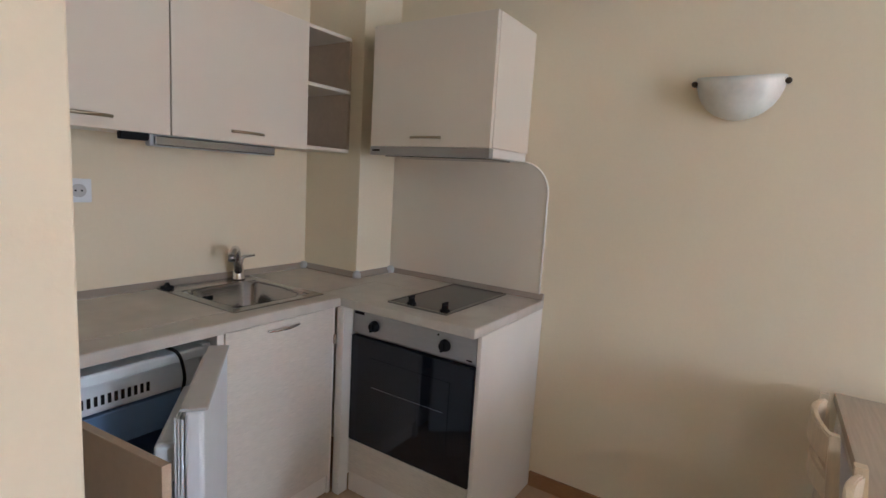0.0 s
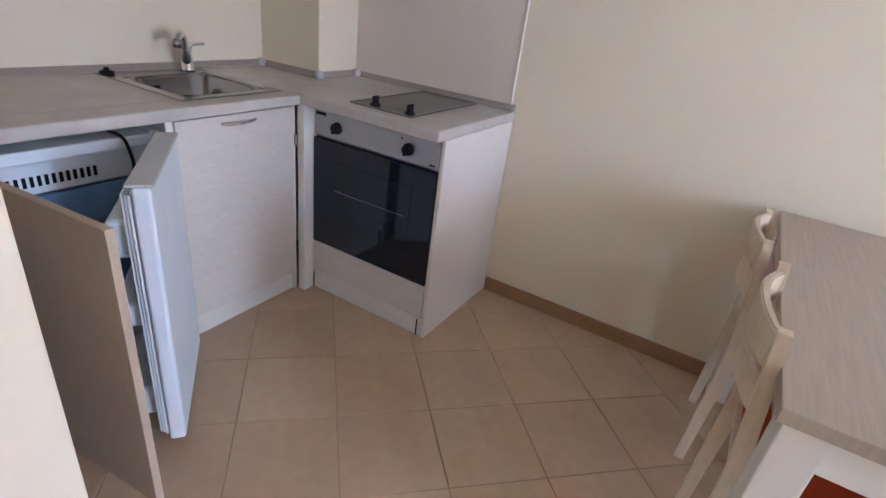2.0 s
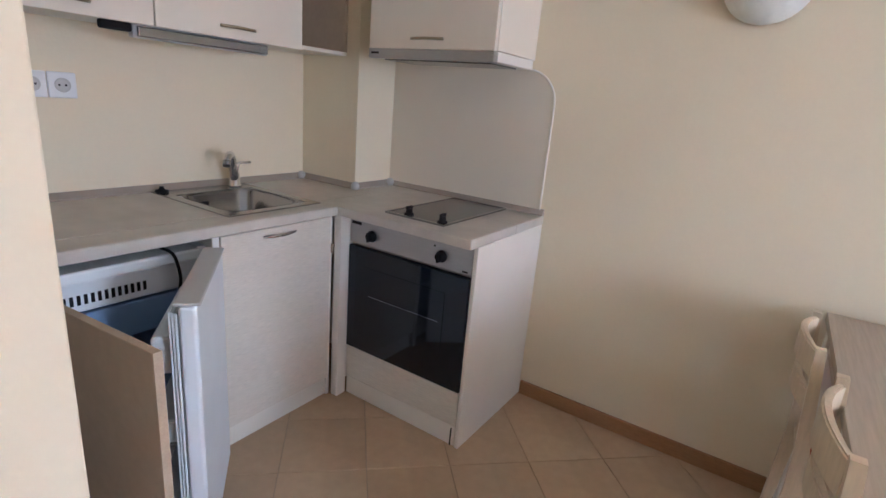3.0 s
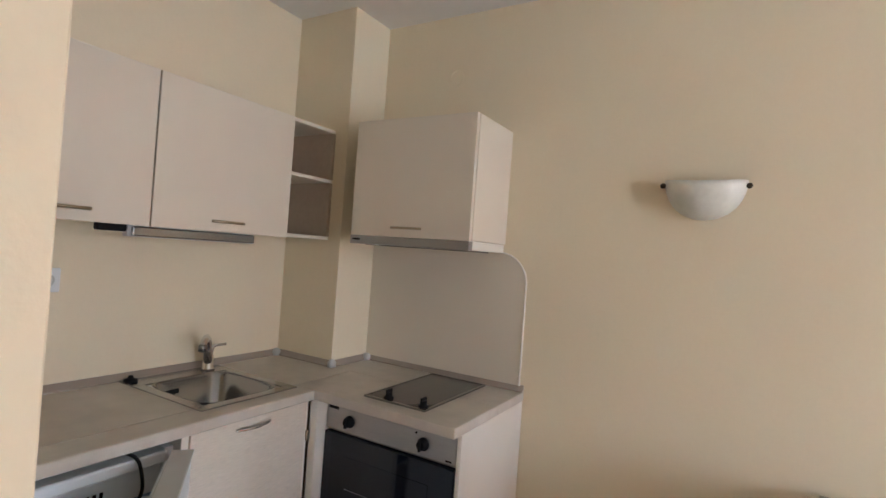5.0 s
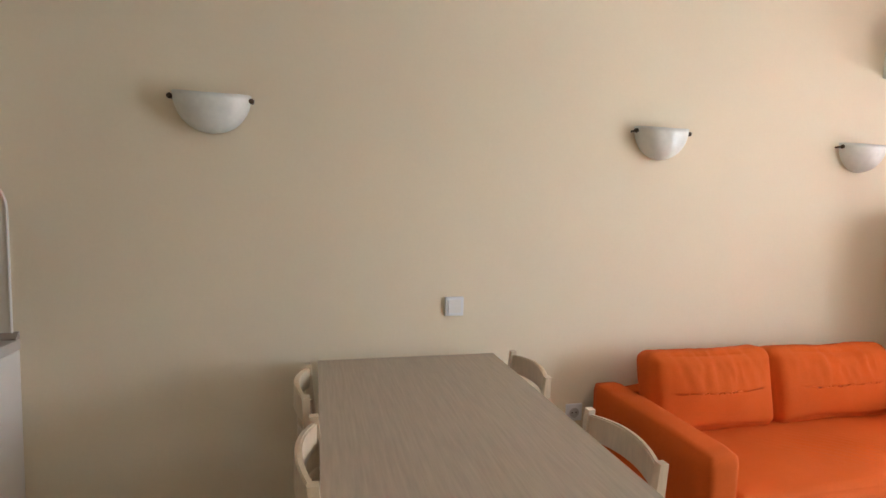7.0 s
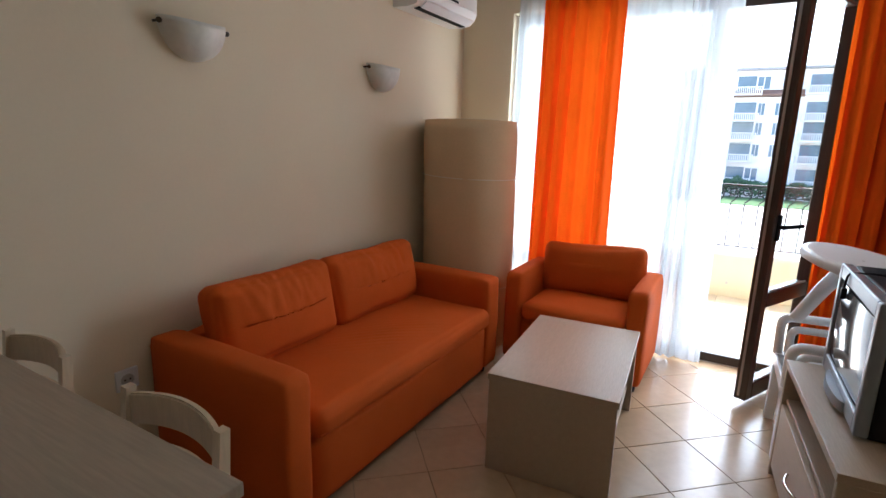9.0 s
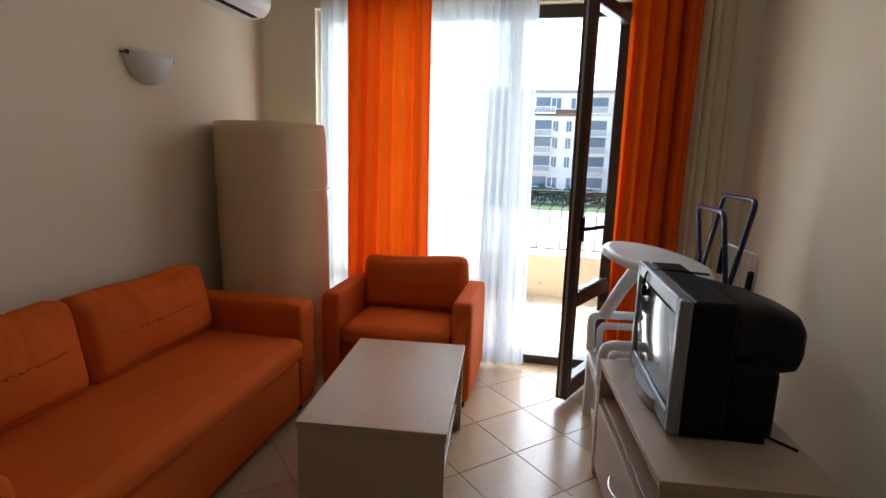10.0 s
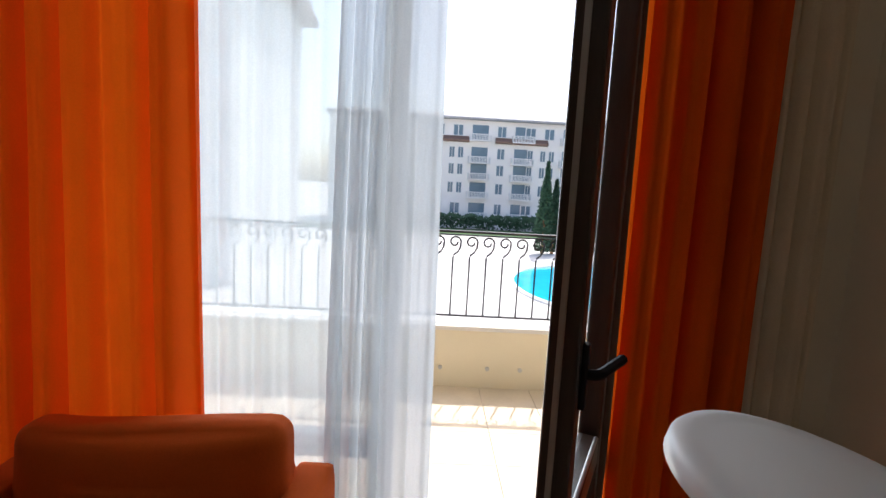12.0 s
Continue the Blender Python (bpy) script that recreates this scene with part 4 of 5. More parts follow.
# ---- coffee table ----
cft = thing("coffee_table", (0, 0, 0), "pale wood-grain box coffee table with solid end panels", "coffee table")
KX0, KX1, KY0, KY1 = -0.406, 0.406, -0.256, 0.256
part("tabletop", B(KX0, KX1, KY0, KY1, 0.403, 0.429, 0.002), M_TABLE2, cft)
part("end_panel", B(KX0 + 0.004, KX0 + 0.026, KY0 + 0.006, KY1 - 0.006, 0, 0.403), M_TABLE2, cft)
part("end_panel", B(KX1 - 0.026, KX1 - 0.004, KY0 + 0.006, KY1 - 0.006, 0, 0.403), M_TABLE2, cft)
part("side_panel", B(KX0 + 0.026, KX1 - 0.026, KY1 - 0.024, KY1 - 0.008, 0.03, 0.403), M_TABLE2, cft)
part("shelf", B(KX0 + 0.026, KX1 - 0.026, KY0 + 0.03, KY1 - 0.024, 0.12, 0.138), M_TABLE2, cft)
cft.matrix_basis = pose(2.966, 0.885, 0, 0, 0, 5)

# ---- television bench ----
tb = thing("tv_bench", (0, 0, 0), "pale wood-grain television bench with open shelf and drawer", "tv bench")
BX0, BX1, BY0, BY1, BZ = 0.0, 0.82, -0.46, 0.0, 0.512
part("top", B(BX0, BX1, BY0, BY1, BZ - 0.026, BZ, 0.002), M_TABLE2, tb)
part("end_panel", B(BX0 + 0.002, BX0 + 0.024, BY0, BY1 - 0.004, 0, BZ - 0.026), M_TABLE2, tb)
part("end_panel", B(BX1 - 0.024, BX1 - 0.002, BY0, BY1 - 0.004, 0, BZ - 0.026), M_TABLE2, tb)
part("back", B(BX0 + 0.024, BX1 - 0.024, BY0, BY0 + 0.012, 0.03, BZ - 0.026), M_TABLE2, tb)
part("shelf", B(BX0 + 0.024, BX1 - 0.024, BY0 + 0.012, BY1 - 0.02, 0.335, 0.353), M_TABLE2, tb)
dw = part("drawer_front", B(BX0 + 0.026, BX1 - 0.026, BY1 - 0.026, BY1 - 0.006, 0.045, 0.328), M_TABLE2, tb)
bow_handle(((BX0 + BX1) / 2 - 0.07, BY1 - 0.006, 0.20), ((BX0 + BX1) / 2 + 0.07, BY1 - 0.006, 0.20), (0, 0.024, 0), dw, M_CHROME)
part("plinth", B(BX0 + 0.024, BX1 - 0.024, BY1 - 0.045, BY1 - 0.03, 0, 0.045), M_TABLE2, tb)
tb.matrix_basis = pose(2.363, -0.002, 0, 0, 0, 5)

# ---- television: screen faces local +y, foot at z = 0 ----
tv = thing("television", (0, 0, 0), "bulky silver-fronted tube television with black back housing", "television")
part("front_frame", B(-0.415, -0.365, -0.02, 0.02, 0.01, 0.46, 0.008), M_SILVER, tv)
part("front_frame", B(0.365, 0.415, -0.02, 0.02, 0.01, 0.46, 0.008), M_SILVER, tv)
part("front_frame", B(-0.365, 0.365, -0.02, 0.019, 0.405, 0.46, 0.006), M_SILVER, tv)
part("front_frame", B(-0.365, 0.365, -0.02, 0.019, 0.01, 0.075, 0.006), M_SILVER, tv)
part("bezel", B(-0.365, 0.365, -0.02, 0.008, 0.075, 0.405, 0), M_BLACK, tv)
scr = bmesh.new()
gr = [[scr.verts.new((-0.345 + 0.69 * i / 16, 0.020 - 0.012 * ((i / 8 - 1) ** 2 + (j / 5 - 1) ** 2) * 0.5, 0.088 + 0.304 * j / 10)) for i in range(17)] for j in range(11)]
for a, b in zip(gr, gr[1:]):
    for i in range(16):
        scr.faces.new((a[i], a[i + 1], b[i + 1], b[i])).smooth = True
part("screen", scr, M_SCREEN, tv, "dark grey curved glass screen")
shell = bmesh.new()
box(shell, -0.413, 0.413, -0.15, -0.02, 0.012, 0.458, 0.016, 3)
box(shell, -0.385, 0.385, -0.30, -0.145, 0.014, 0.25, 0.022, 3)
part("housing", shell, M_BLACK, tv)
hp = bmesh.new()
sects = []
for y, hw, z0, z1 in ((-0.14, 0.38, 0.05, 0.45), (-0.20, 0.31, 0.13, 0.44), (-0.31, 0.25, 0.165, 0.42), (-0.41, 0.21, 0.18, 0.385), (-0.435, 0.17, 0.21, 0.35)):
    sec = []
    for k in range(28):
        a = 2 * math.pi * k / 28
        cx, cz = math.cos(a), math.sin(a)
        sec.append(hp.verts.new((math.copysign(abs(cx) ** 0.45, cx) * hw, y, (z0 + z1) / 2 + math.copysign(abs(cz) ** 0.45, cz) * (z1 - z0) / 2)))
    sects.append(sec)
for a, b in zip(sects, sects[1:]):
    for k in range(28):
        hp.faces.new((a[k], a[(k + 1) % 28], b[(k + 1) % 28], b[k])).smooth = True
hp.faces.new(sects[-1])
hp.faces.new(sects[0])
bmesh.ops.recalc_face_normals(hp, faces=hp.faces)
part("tube_housing", hp, M_BLACK, tv)
part("foot", B(-0.38, 0.38, -0.28, 0.0, 0.0, 0.013, 0), M_BLACK, tv)
lip = [(0.20 * math.cos(math.pi * i / 16), 0.02 + 0.028 * math.sin(math.pi * i / 16)) for i in range(17)]
foot = prism(lip, "z", 0.012, 0.05)
part("control_lip", foot, M_SILVER, tv, "curved silver control lip")
for i in range(6):
    part("vent_dot", B(0.4145, 0.4165, -0.16, -0.148, 0.06 + 0.022 * i, 0.068 + 0.022 * i, 0), M_GREYPL, tv)
tv.matrix_basis = pose(2.885, -0.072, BZ, 0, 0, 1.5) @ Matrix.Diagonal((0.715, 0.93, 0.915, 1))
cable = thing("scart_lead", (3.0, -0.1, 0.93), "black lead with plug hanging over the screen", "cable")
part("lead", smooth(tube(bmesh.new(), rounded_path([(2.96, -0.24, 0.938), (2.99, -0.10, 0.940), (3.02, -0.045, 0.925), (3.03, -0.045, 0.87)], 0.02), 0.004, 8)), M_BLACK, cable)
part("plug", B(3.018, 3.042, -0.054, -0.036, 0.83, 0.87, 0.004), M_BLACK, cable)
solo("power_lead", smooth(tube(bmesh.new(), rounded_path([(2.76, -0.33, BZ + 0.004), (2.66, -0.365, BZ + 0.004), (2.60, -0.42, BZ + 0.004)], 0.03), 0.004, 8)), M_BLACK, "thin black lead lying on the bench top", "cable")


# ---- white plastic chairs, one stacked in the other ----
def garden_chair():
    """Faces +y; middle at the origin."""
    c = thing("plastic_chair", (0, 0, 0), "white moulded plastic armchair, stacked", "chair", "stacked plastic chairs")
    for s in (-1, 1):
        part("front_leg", prism([(s * 0.27, 0), (s * 0.22, 0), (s * 0.20, 0.43), (s * 0.265, 0.43)], "y", 0.20, 0.25), M_WHITEPL, c)
        part("back_leg", prism([(s * 0.27, 0), (s * 0.22, 0), (s * 0.20, 0.43), (s * 0.265, 0.43)], "y", -0.30, -0.25), M_WHITEPL, c)
        pts = rounded_path([(s * 0.25, 0.235, 0.42), (s * 0.27, 0.24, 0.645), (s * 0.27, -0.10, 0.655), (s * 0.235, -0.27, 0.72)], 0.06, 6)
        bm = bmesh.new()
        tube(bm, pts, 0.026, 10)
        for v in bm.verts:
            v.co.x = s * 0.262 + (v.co.x - s * 0.262) * 1.25
        part("armrest", smooth(bm), M_WHITEPL, c)
    bm = bmesh.new()
    n = 14
    gr = [[bm.verts.new((-0.235 + 0.47 * i / n, -0.24 + 0.49 * j / n, 0.435 - 0.03 * math.sin(math.pi * i / n) * math.sin(math.pi * j / n) - 0.03 * max(0, j / n - 0.82) / 0.18 - 0.0022 * (i % 2))) for i in range(n + 1)] for j in range(n + 1)]
    for a, b in zip(gr, gr[1:]):
        for i in range(n):
            bm.faces.new((a[i], a[i + 1], b[i + 1], b[i])).smooth = True
    bmesh.ops.solidify(bm, geom=bm.faces[:], thickness=0.010)
    part("seat", bm, M_WHITEPL, c)
    part("seat_apron", B(-0.235, 0.235, 0.235, 0.25, 0.355, 0.425, 0.005), M_WHITEPL, c)
    for k in range(7):
        u = -1 + 2 * k / 6
        part("back_slat", smooth(tube(bmesh.new(), [(u * 0.20, -0.235 - 0.02 * (1 - u * u), 0.45), (u * 0.215, -0.30 - 0.03 * (1 - u * u), 0.70), (u * 0.20, -0.345 - 0.03 * (1 - u * u), 0.83 - 0.03 * u * u)], 0.014, 6)), M_WHITEPL, c)
    part("top_rail", smooth(tube(bmesh.new(), [(-0.225 + 0.45 * i / 10, -0.345 - 0.03 * (1 - (i / 5 - 1) ** 2), 0.845 - 0.05 * (i / 5 - 1) ** 2) for i in range(11)], 0.022, 8)), M_WHITEPL, c)
    return c


gc = garden_chair()
gc.matrix_basis = pose(3.515, -0.145, 0, 0, 0, 2) @ Matrix.Scale(0.83, 4)
copy_thing(gc, pose(3.517, -0.153, 0.045, 0, 0, 2) @ Matrix.Scale(0.83, 4))

# ---- small round plastic table, tilted on the chairs ----
pt = thing("plastic_table", (0, 0, 0), "round white plastic table leaning tilted across the chairs", "table")
top = lathe(bmesh.new(), [(0.02, 0.004), (0.225, 0.004), (0.245, 0.0), (0.262, 0.004), (0.275, 0.0), (0.292, -0.004), (0.302, -0.016), (0.304, -0.040), (0.297, -0.042), (0.292, -0.022), (0.02, -0.014)], None, 56)
part("tabletop", top, M_WHITEPL, pt)
part("hole_plug", lathe(bmesh.new(), [(0.006, 0.004), (0.005, 0.006)], Matrix.Translation((-0.03, 0.03, 0)), 10), M_GREYPL, pt)
for lx, ly in ((-0.03, 0.07), (-0.13, -0.12)):
    part("leg", smooth(tube(bmesh.new(), [(lx, ly, -0.014), (lx * 1.3, ly * 1.3 + 0.05, -0.20), (lx * 1.6, ly * 1.6 + 0.09, -0.40)], 0.042, 16, r_end=0.034)), M_WHITEPL, pt)
for a in (45, 135, 225, 315):
    x, y = math.cos(radians(a)), math.sin(radians(a))
    part("rib", tube(bmesh.new(), [(0.05 * x, 0.05 * y, -0.05), (0.28 * x, 0.28 * y, -0.028)], 0.009, 6), M_WHITEPL, pt)
pt.matrix_basis = pose(3.54, -0.19, 0.887, 10, -5, 0) @ Matrix.Scale(0.82, 4)

# ---- clothes airer leaning at the wall ----
da = thing("clothes_airer", (3.5, -0.5, 0), "folded clothes airer of dark blue tube and white wire", "clothes airer")
part("frame", smooth(tube(bmesh.new(), rounded_path([(3.88, -0.36, 0.05), (3.632, -0.465, 1.18), (3.265, -0.468, 1.18), (3.50, -0.36, 0.05)], 0.045, 6), 0.0105, 10)), M_BLUE, da, "dark blue tubular frame")
part("frame", smooth(tube(bmesh.new(), rounded_path([(3.66, -0.50, 0.05), (3.685, -0.376, 1.122), (3.307, -0.372, 1.124), (3.28, -0.50, 0.05)], 0.04, 6), 0.0105, 10)), M_BLUE, da, "dark blue tubular frame")
for i in range(9):
    u = i / 8
    part("wire", tube(bmesh.new(), [(3.60 - 0.35 * u, -0.49, 0.962 + 0.006 * u), (3.66 - 0.35 * u, -0.50, 0.35)], 0.0022, 6), M_WIRE, da)
part("wire_frame", smooth(tube(bmesh.new(), rounded_path([(3.66, -0.50, 0.35), (3.60, -0.49, 0.962), (3.235, -0.49, 0.970), (3.31, -0.50, 0.35), (3.66, -0.50, 0.35)], 0.04, 5), 0.005, 8)), M_WIRE, da)
part("hinge_cap", smooth(tube(bmesh.new(), [(3.595, -0.478, 0.94), (3.615, -0.478, 0.82)], 0.013, 8)), M_BLACK, da)
part("hinge_cap", smooth(tube(bmesh.new(), [(3.255, -0.478, 0.90), (3.28, -0.478, 0.76)], 0.013, 8)), M_BLACK, da)

# ---- balcony ----
BAL = 6.12
solo("balcony_slab", B(EAST + 0.25, BAL + 0.2, -1.6, 3.2, -0.25, -0.026, 0), M_GROUT, "balcony slab under pale tiles", "balcony", "structure")
solo("balcony_parapet", B(BAL, BAL + 0.16, -1.6, 3.2, -0.03, 0.375, 0.006), M_OUTWALL, "low cream rendered balcony parapet", "parapet", "structure")
solo("balcony_coping", B(BAL - 0.03, BAL + 0.19, -1.6, 3.2, 0.375, 0.405, 0.006), M_TRIMW, "white coping on the balcony parapet", "coping", "structure")
solo("wall_balcony", B(EAST + 0.25, BAL + 0.2, -1.75, -1.6, -0.03, 3.0, 0), M_OUTWALL, "cream rendered side wall of the balcony", "wall", "structure")
solo("wall_balcony", B(EAST + 0.25, BAL + 0.2, 3.2, 3.35, -0.03, 3.0, 0), M_OUTWALL, "cream rendered side wall of the balcony", "wall", "structure")
solo("balcony_ceiling", B(EAST + 0.25, BAL + 0.2, -1.6, 3.2, 2.75, 2.95, 0), M_TRIMW, "white underside of the balcony above", "ceiling", "structure")
solo("wall_facade", B(EAST + 0.02, EAST + 0.25, -6.0, SOUTH - 0.25, -4.6, 3.0, 0), M_OUTWALL, "cream rendered outer wall", "wall", "structure")
solo("wall_facade", B(EAST + 0.02, EAST + 0.25, 2.45, 8.0, -4.6, 3.0, 0), M_OUTWALL, "cream rendered outer wall", "wall", "structure")
for y in (-0.20, 0.02, 0.335):
    solo("drain_spout", tube(bmesh.new(), [(BAL + 0.002, y, 0.115), (BAL - 0.012, y, 0.115)], 0.014, 10), M_GREYPL, "small grey drain spout in the parapet", "drain")
rl = thing("balcony_railing", (BAL + 0.08, 0.8, 0.5), "black wrought iron balcony railing with scrolled tops", "railing")
RXP = BAL + 0.08
part("top_rail", B(RXP - 0.02, RXP + 0.02, -1.6, 3.2, 1.010, 1.026, 0.003), M_IRON, rl)
part("bottom_rail", B(RXP - 0.010, RXP + 0.010, -1.6, 3.2, 0.445, 0.456, 0.002), M_IRON, rl)
part("mid_rail", B(RXP - 0.008, RXP + 0.008, -1.6, 3.2, 0.992, 1.0, 0.002), M_IRON, rl)
bal_bm = bmesh.new()
pts = [(0, 0.0, 0.45), (0, 0.0, 0.845), (0, -0.005, 0.862), (0, -0.030, 0.882), (0, -0.046, 0.912), (0, -0.048, 0.94)]
for i in range(16):
    a = 0.1 + i * 0.42
    r = 0.040 * (1 - i / 26)
    pts.append((0, -0.010 - r * math.cos(a), 0.948 + r * math.sin(a)))
tube(bal_bm, pts, 0.0062, 6)
bal_me = mesh_of("baluster", bal_bm, M_IRON)
for i in range(42):
    b = new("baluster", bal_me)
    b.parent = rl
    b.matrix_parent_inverse = Matrix.Translation(-rl.location)
    b.location = (RXP, -1.49 + 0.111 * i, 0)
for y in (-1.58, 0.9, 3.18):
    part("post", B(RXP - 0.012, RXP + 0.012, y - 0.012, y + 0.012, 0.405, 1.012), M_IRON, rl)

# ---- outside ----
GZ = -4.6
solo("ground", B(-150, 900, -700, 700, GZ - 0.3, GZ, 0), M_DECK, "pale paved ground around the pool", "ground", "structure")
solo("lawn", B(64, 74, -60, 60, GZ, GZ + 0.06, 0), M_GRASS, "green lawn strip before the far building", "lawn", "structure")
pool = bmesh.new()
pr = []
for i in range(72):
    a = 2 * math.pi * i / 72
    r = 1 + 0.04 * math.cos(2 * a + 0.6) + 0.03 * math.sin(3 * a)
    pr.append((34.2 + 8.2 * r * math.cos(a), -12.2 + 7.8 * r * math.sin(a)))
pool = prism(pr, "z", GZ, GZ + 0.03)
solo("water", pool, M_WATER, "turquoise swimming pool water", "pool", "structure")
edge = bmesh.new()
tube(edge, [(x, y, GZ + 0.03) for x, y in pr] + [(pr[0][0], pr[0][1], GZ + 0.03)], 0.16, 8, caps=False)
solo("pool_edge", edge, M_TRIMW, "white rounded pool edge", "pool edge", "structure")


def leafy(points, size, seed):
    rng = random.Random(seed)
    verts, faces = [], []
    for p in points:
        n = len(verts)
        a = Vector((rng.uniform(-1, 1), rng.uniform(-1, 1), rng.uniform(-0.6, 1))).normalized()
        b = a.orthogonal().normalized()
        s = size * rng.uniform(0.6, 1.3)
        for q in (a * s, b * s * 0.5, -a * s * 0.7, -b * s * 0.5):
            verts.append(tuple(Vector(p) + q))
        faces.append((n, n + 1, n + 2, n + 3))
    me = bpy.data.meshes.new("leaves")
    me.from_pydata(verts, [], faces)
    me.materials.append(M_LEAF)
    return me


def cypress(x, y, h, r, seed):
    t = thing("cypress_tree", (x, y, GZ), "tall narrow dark green cypress on the lawn", "tree")
    part("trunk", tube(bmesh.new(), [(x, y, GZ), (x + 0.05, y, GZ + h * 0.5), (x, y, GZ + h * 0.93)], 0.16, 8, r_end=0.03), M_SKIRT, t)
    rng = random.Random(seed)
    pts = []
    for _ in range(2600):
        u = rng.random() ** 0.8
        w = r * (math.sin(math.pi * min(1, 0.12 + 0.88 * u) ** 0.62)) * (0.8 + 0.3 * noise.noise((u * 9, seed, 0)))
        a, q = rng.uniform(0, 6.28), rng.random() ** 0.4
        pts.append((x + w * q * math.cos(a), y + w * q * math.sin(a), GZ + 0.25 + (h - 0.25) * u))
    ob = new("crown", leafy(pts, 0.22, seed))
    ob.parent = t
    ob.matrix_parent_inverse = Matrix.Translation(-t.location)


cypress(50, -10.1, 8.5, 1.0, 1)
cypress(50.6, -11.15, 6.9, 0.8, 2)
rng = random.Random(4)
hedge = []
for _ in range(9000):
    y = rng.uniform(-45, 12)
    hh = 2.0 + 0.9 * noise.noise((y * 0.35, 0, 3)) + 0.5 * noise.noise((y * 1.4, 2, 0))
    hedge.append((74 + rng.uniform(-1.2, 1.2), y, GZ + hh * rng.random() ** 0.6 + 0.05))
tagged(new("hedge", leafy(hedge, 0.28, 9)), "dark green hedge at the foot of the far building", "hedge", kind="stuff")

# far apartment building
FAX = 80.0
YL, YR = 16.0, -46.0
ap = thing("apartment_building", (FAX, -15, GZ), "pale five-storey apartment building across the pool", "building")
part("wall", B(FAX, FAX + 14, YR, YL, GZ, 11.1, 0), M_FACADE, ap)
part("roof", prism([(FAX - 1.1, 11.1), (FAX + 15, 11.1), (FAX + 15, 11.4), (FAX + 6, 12.9), (FAX - 1.1, 11.4)], "y", YR - 0.5, YL + 0.5), M_ROOFG, ap)
for y0, y1 in ((-4.7, 3.2), (-16.4, -8.6), (-30.0, -22.0)):
    part("cornice", prism([(FAX - 0.9, 7.95), (FAX, 7.85), (FAX, 8.75), (FAX - 0.9, 8.15)], "y", y0, y1), M_ROOF, ap)
win_bm = bmesh.new()
for x0, x1, y0, y1, z0, z1 in ((-0.12, 0.02, -0.62, -0.5, 0, 1.7), (-0.12, 0.02, 0.5, 0.62, 0, 1.7), (-0.12, 0.02, -0.5, 0.5, 1.58, 1.7), (-0.12, 0.02, -0.5, 0.5, 0, 0.1), (-0.10, 0.02, -0.04, 0.04, 0.1, 1.58)):
    box(win_bm, x0, x1, y0, y1, z0, z1)
win_me = mesh_of("window", win_bm, M_TRIMW)
pane_me = mesh_of("pane", B(-0.05, 0.0, -0.5, 0.5, 0.1, 1.58, 0), M_DARKGL)
bdoor_me = mesh_of("window", B(-0.06, 0.0, -1.2, 1.2, -0.5, 1.7, 0), M_DARKGL)
balc_bm = bmesh.new()
box(balc_bm, -1.3, 0, -1.65, 1.65, -0.72, -0.55)
box(balc_bm, -1.3, -1.2, -1.65, 1.65, 0.22, 0.32)
for k in range(15):
    box(balc_bm, -1.29, -1.21, -1.6 + k * 0.225, -1.5 + k * 0.225, -0.55, 0.22)
for s in (-1.65, 1.55):
    box(balc_bm, -1.2, 0, s, s + 0.1, -0.55, 0.32)
balc_me = mesh_of("balcony", balc_bm, M_TRIMW)


def far_piece(name, me, x, y, z, parent, s=1.0):
    o = new(name, me)
    o.parent = parent
    if parent.type == "EMPTY":
        o.matrix_parent_inverse = Matrix.Translation(-parent.location)
        o.matrix_basis = pose(x, y, z) @ Matrix.Diagonal((1, s, 1, 1))
    return o


for st, z in enumerate((-2.75, 0.3, 3.05, 5.5, 8.75)):
    for rep in (14.2, 0.0, -13.6, -27.2):
        if st in (1, 2, 3):
            for y in (-0.3, -2.2, -3.5):
                w = far_piece("window", win_me, FAX, rep + y, z, ap, 0.72)
                far_piece("pane", pane_me, 0, 0, 0, w)
        else:
            for y in (-0.2, -3.0):
                w = far_piece("window", win_me, FAX, rep + y, z, ap, 1.35)
                far_piece("pane", pane_me, 0, 0, 0, w)
        w = far_piece("window", win_me, FAX, rep - 9.5, z, ap, 1.0 if st < 4 else 1.2)
        far_piece("pane", pane_me, 0, 0, 0, w)
        for y in (-6.3, -12.7):
            far_piece("window", bdoor_me, FAX, rep + y, z, ap)
            far_piece("balcony", balc_me, FAX, rep + y, z, ap)

# nearer wing seen through the voile
nb = thing("apartment_wing", (34, 16, GZ), "pale near wing of the apartment complex", "building")
part("wall", B(30, 44, 11, 26, GZ, 13, 0), M_FACADE, nb)
part("roof", prism([(29, 13), (45, 13), (45, 13.4), (37, 15), (29, 13.4)], "y", 10, 27), M_ROOF, nb)
for st in range(4):
    for y in (13.5, 17.0, 20.5):
        w = far_piece("window", win_me, 30, y, GZ + 1.3 + 3.2 * st, nb)
        far_piece("pane", pane_me, 0, 0, 0, w)
        if st:
            far_piece("balcony", balc_me, 30, y + 1.75, GZ + 1.3 + 3.2 * st, nb, 0.8)


# ---- floor tiles ----
def clip(poly, axis, limit, keep_less):
    out = []
    for a, b in zip(poly, poly[1:] + poly[:1]):
        ina = (a[axis] <= limit) == keep_less
        inb = (b[axis] <= limit) == keep_less
        if ina:
            out.append(a)
        if ina != inb:
            t = (limit - a[axis]) / (b[axis] - a[axis])
            out.append((a[0] + t * (b[0] - a[0]), a[1] + t * (b[1] - a[1])))
    return out


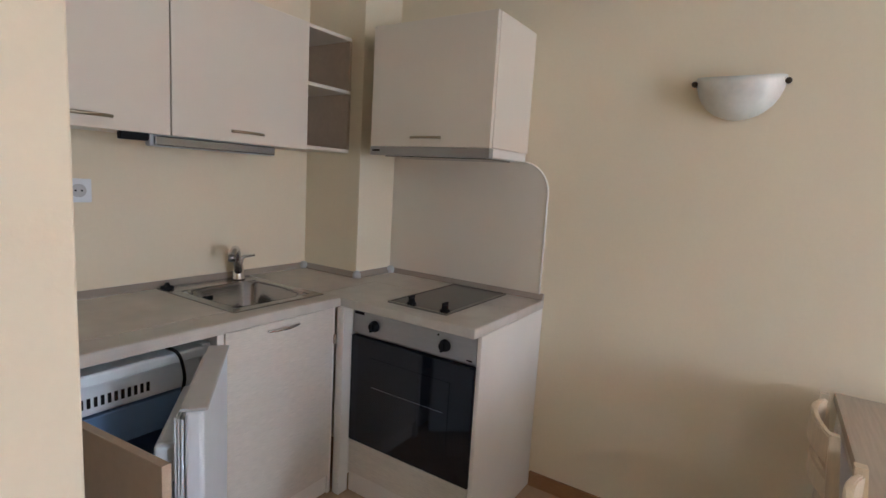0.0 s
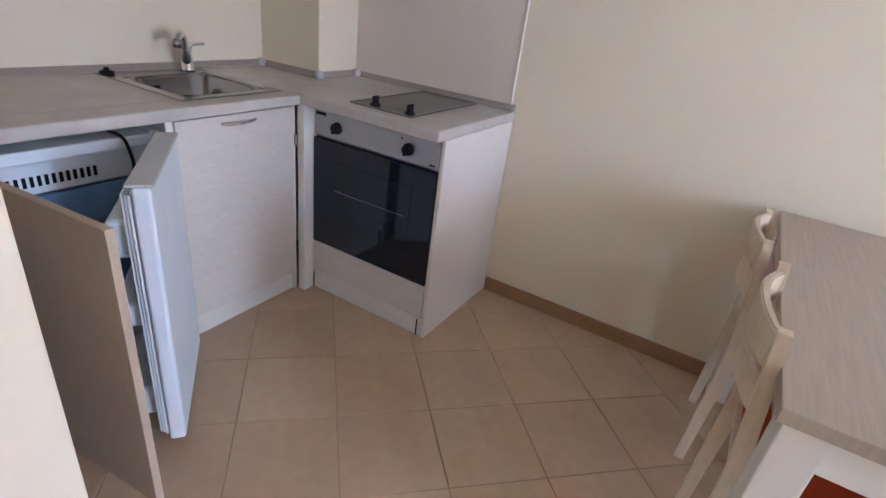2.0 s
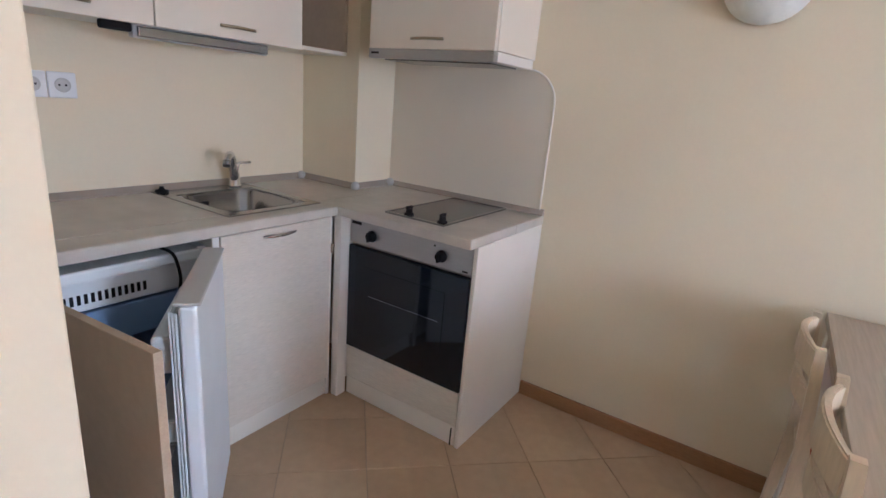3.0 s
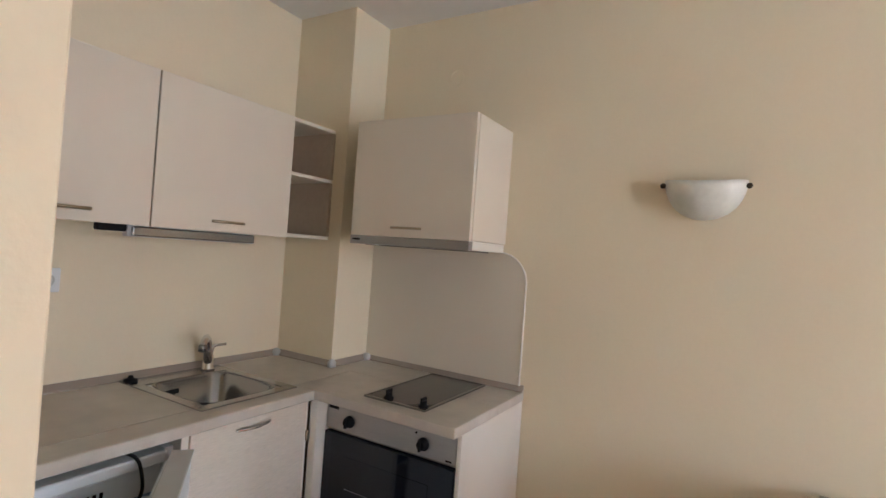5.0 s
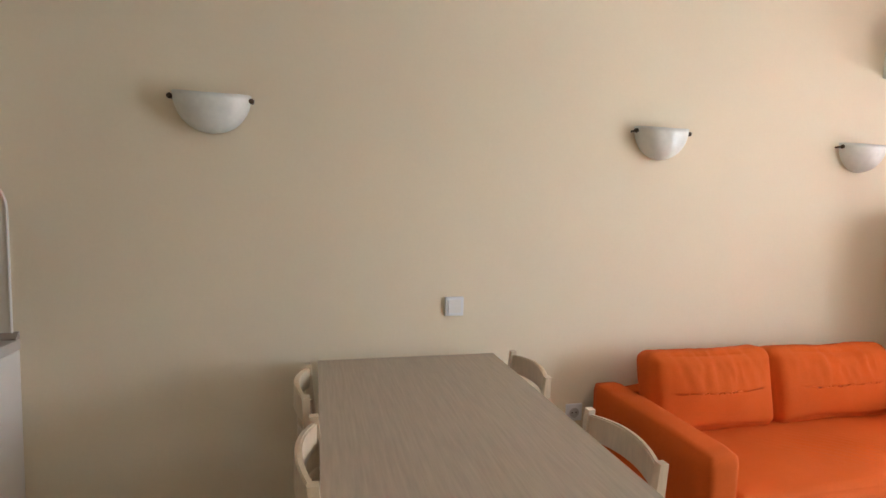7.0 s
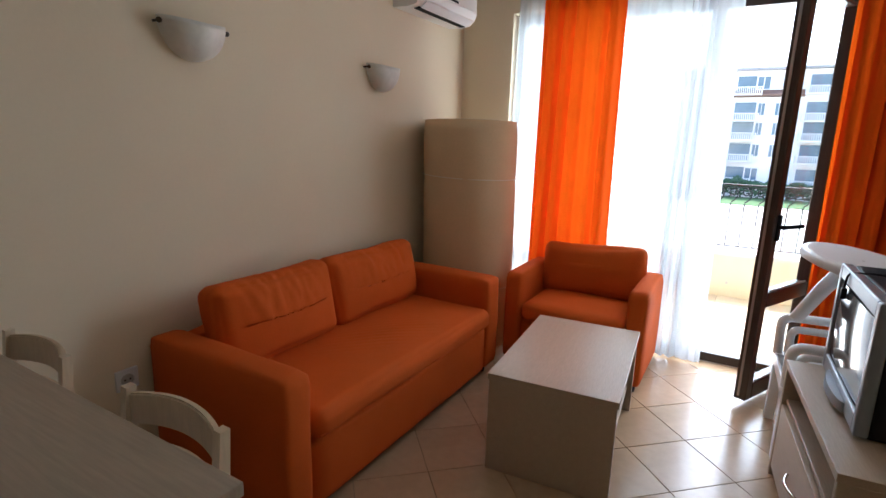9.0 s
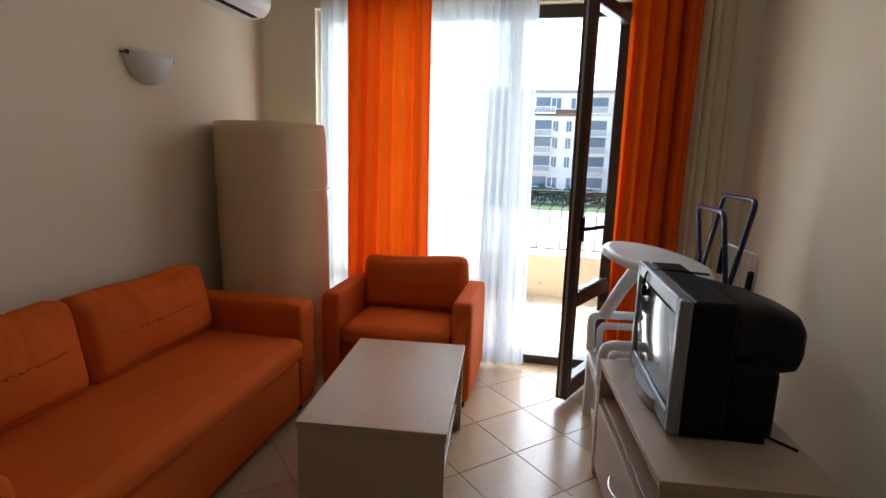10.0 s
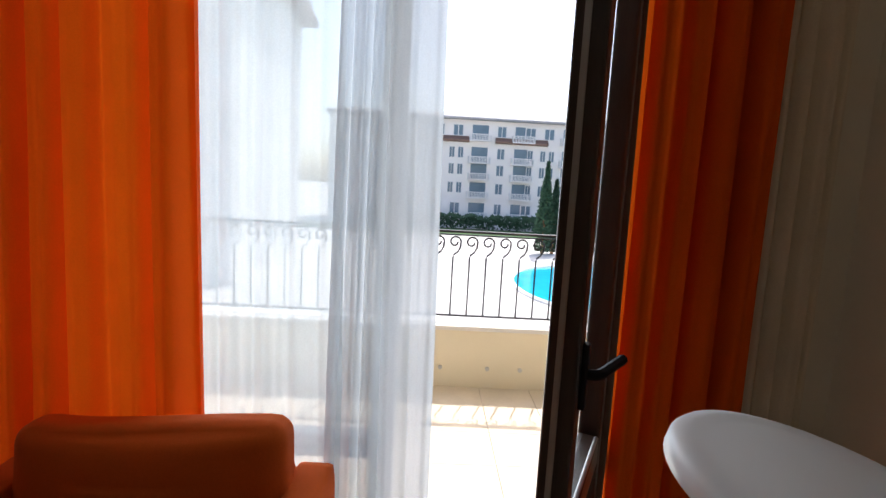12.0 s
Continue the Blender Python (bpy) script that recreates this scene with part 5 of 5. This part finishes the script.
def tile_mesh(poly, thick):
    n = len(poly)
    cx, cy = sum(p[0] for p in poly) / n, sum(p[1] for p in poly) / n
    inner = []
    for x, y in poly:
        d = math.hypot(x - cx, y - cy)
        k = max(0, 1 - 0.0022 / d) if d else 1
        inner.append((cx + (x - cx) * k, cy + (y - cy) * k))
    verts = [(x, y, -thick) for x, y in poly] + [(x, y, -0.0012) for x, y in poly] + [(x, y, 0) for x, y in inner]
    faces = [tuple(range(2 * n, 3 * n))]
    for i in range(n):
        j = (i + 1) % n
        faces += [(i, j, n + j, n + i), (n + i, n + j, 2 * n + j, 2 * n + i)]
    me = bpy.data.meshes.new("tile")
    me.from_pydata(verts, [], faces)
    return me


S = 0.3072
r2 = math.sqrt(0.5)
h = S / 2 - 0.0011
diamond = [(-h * 2 * r2, 0), (0, -h * 2 * r2), (h * 2 * r2, 0), (0, h * 2 * r2)]
full = tile_mesh(diamond, 0.006)
full.materials.append(M_TILE)
floor_ob = bpy.data.objects["floor"]
cos_t, sin_t = math.cos(radians(1.3)), math.sin(radians(1.3))
for a in range(-16, 25):
    for b in range(-25, 16):
        du, dv = (a - b) * S * r2, (a + b + 1) * S * r2
        cx = -0.439 + du * cos_t + dv * sin_t
        cy = 1.129 - du * sin_t + dv * cos_t
        if not (SINK - 0.3 < cx < EAST + 0.4 and SOUTH - 0.3 < cy < NORTH + 0.3):
            continue
        if cx < NOOK_X - 0.25 and cy < NOOK_Y - 0.25:
            continue
        poly = [(cx + x * cos_t + y * sin_t, cy - x * sin_t + y * cos_t) for x, y in diamond]
        c = clip(clip(clip(clip(poly, 0, EAST + 0.05, True), 0, SINK, False), 1, NORTH, True), 1, SOUTH, False)
        if len(c) < 3:
            continue
        if c == poly:
            ob = new("tile", full)
            ob.matrix_basis = pose(cx, cy, 0, 0, 0, -1.3)
        else:
            area = 0.5 * abs(sum(p[0] * q[1] - q[0] * p[1] for p, q in zip(c, c[1:] + c[:1])))
            if area < 2e-4:
                continue
            me = tile_mesh([(x - cx, y - cy) for x, y in c], 0.006)
            me.materials.append(M_TILE)
            ob = new("tile", me)
            ob.location = (cx, cy, 0)
        ob.parent = floor_ob
sq = 0.3335
square = tile_mesh([(-sq / 2 + 0.0015, -sq / 2 + 0.0015), (sq / 2 - 0.0015, -sq / 2 + 0.0015), (sq / 2 - 0.0015, sq / 2 - 0.0015), (-sq / 2 + 0.0015, sq / 2 - 0.0015)], 0.006)
square.materials.append(M_BTILE)
slab_ob = bpy.data.objects["balcony_slab"]
x = EAST + 0.25 + sq / 2
while x < BAL - 0.05:
    y = -1.6 + sq / 2
    while y < 3.2:
        ob = new("tile", square)
        ob.location = (x, y, -0.020)
        ob.parent = slab_ob
        y += sq
    x += sq
solo("threshold", B(EAST + 0.05, EAST + 0.25, WIN_R, WIN_L, -0.02, 0.004, 0.002), M_BTILE, "pale stone threshold under the balcony door", "threshold", "structure")
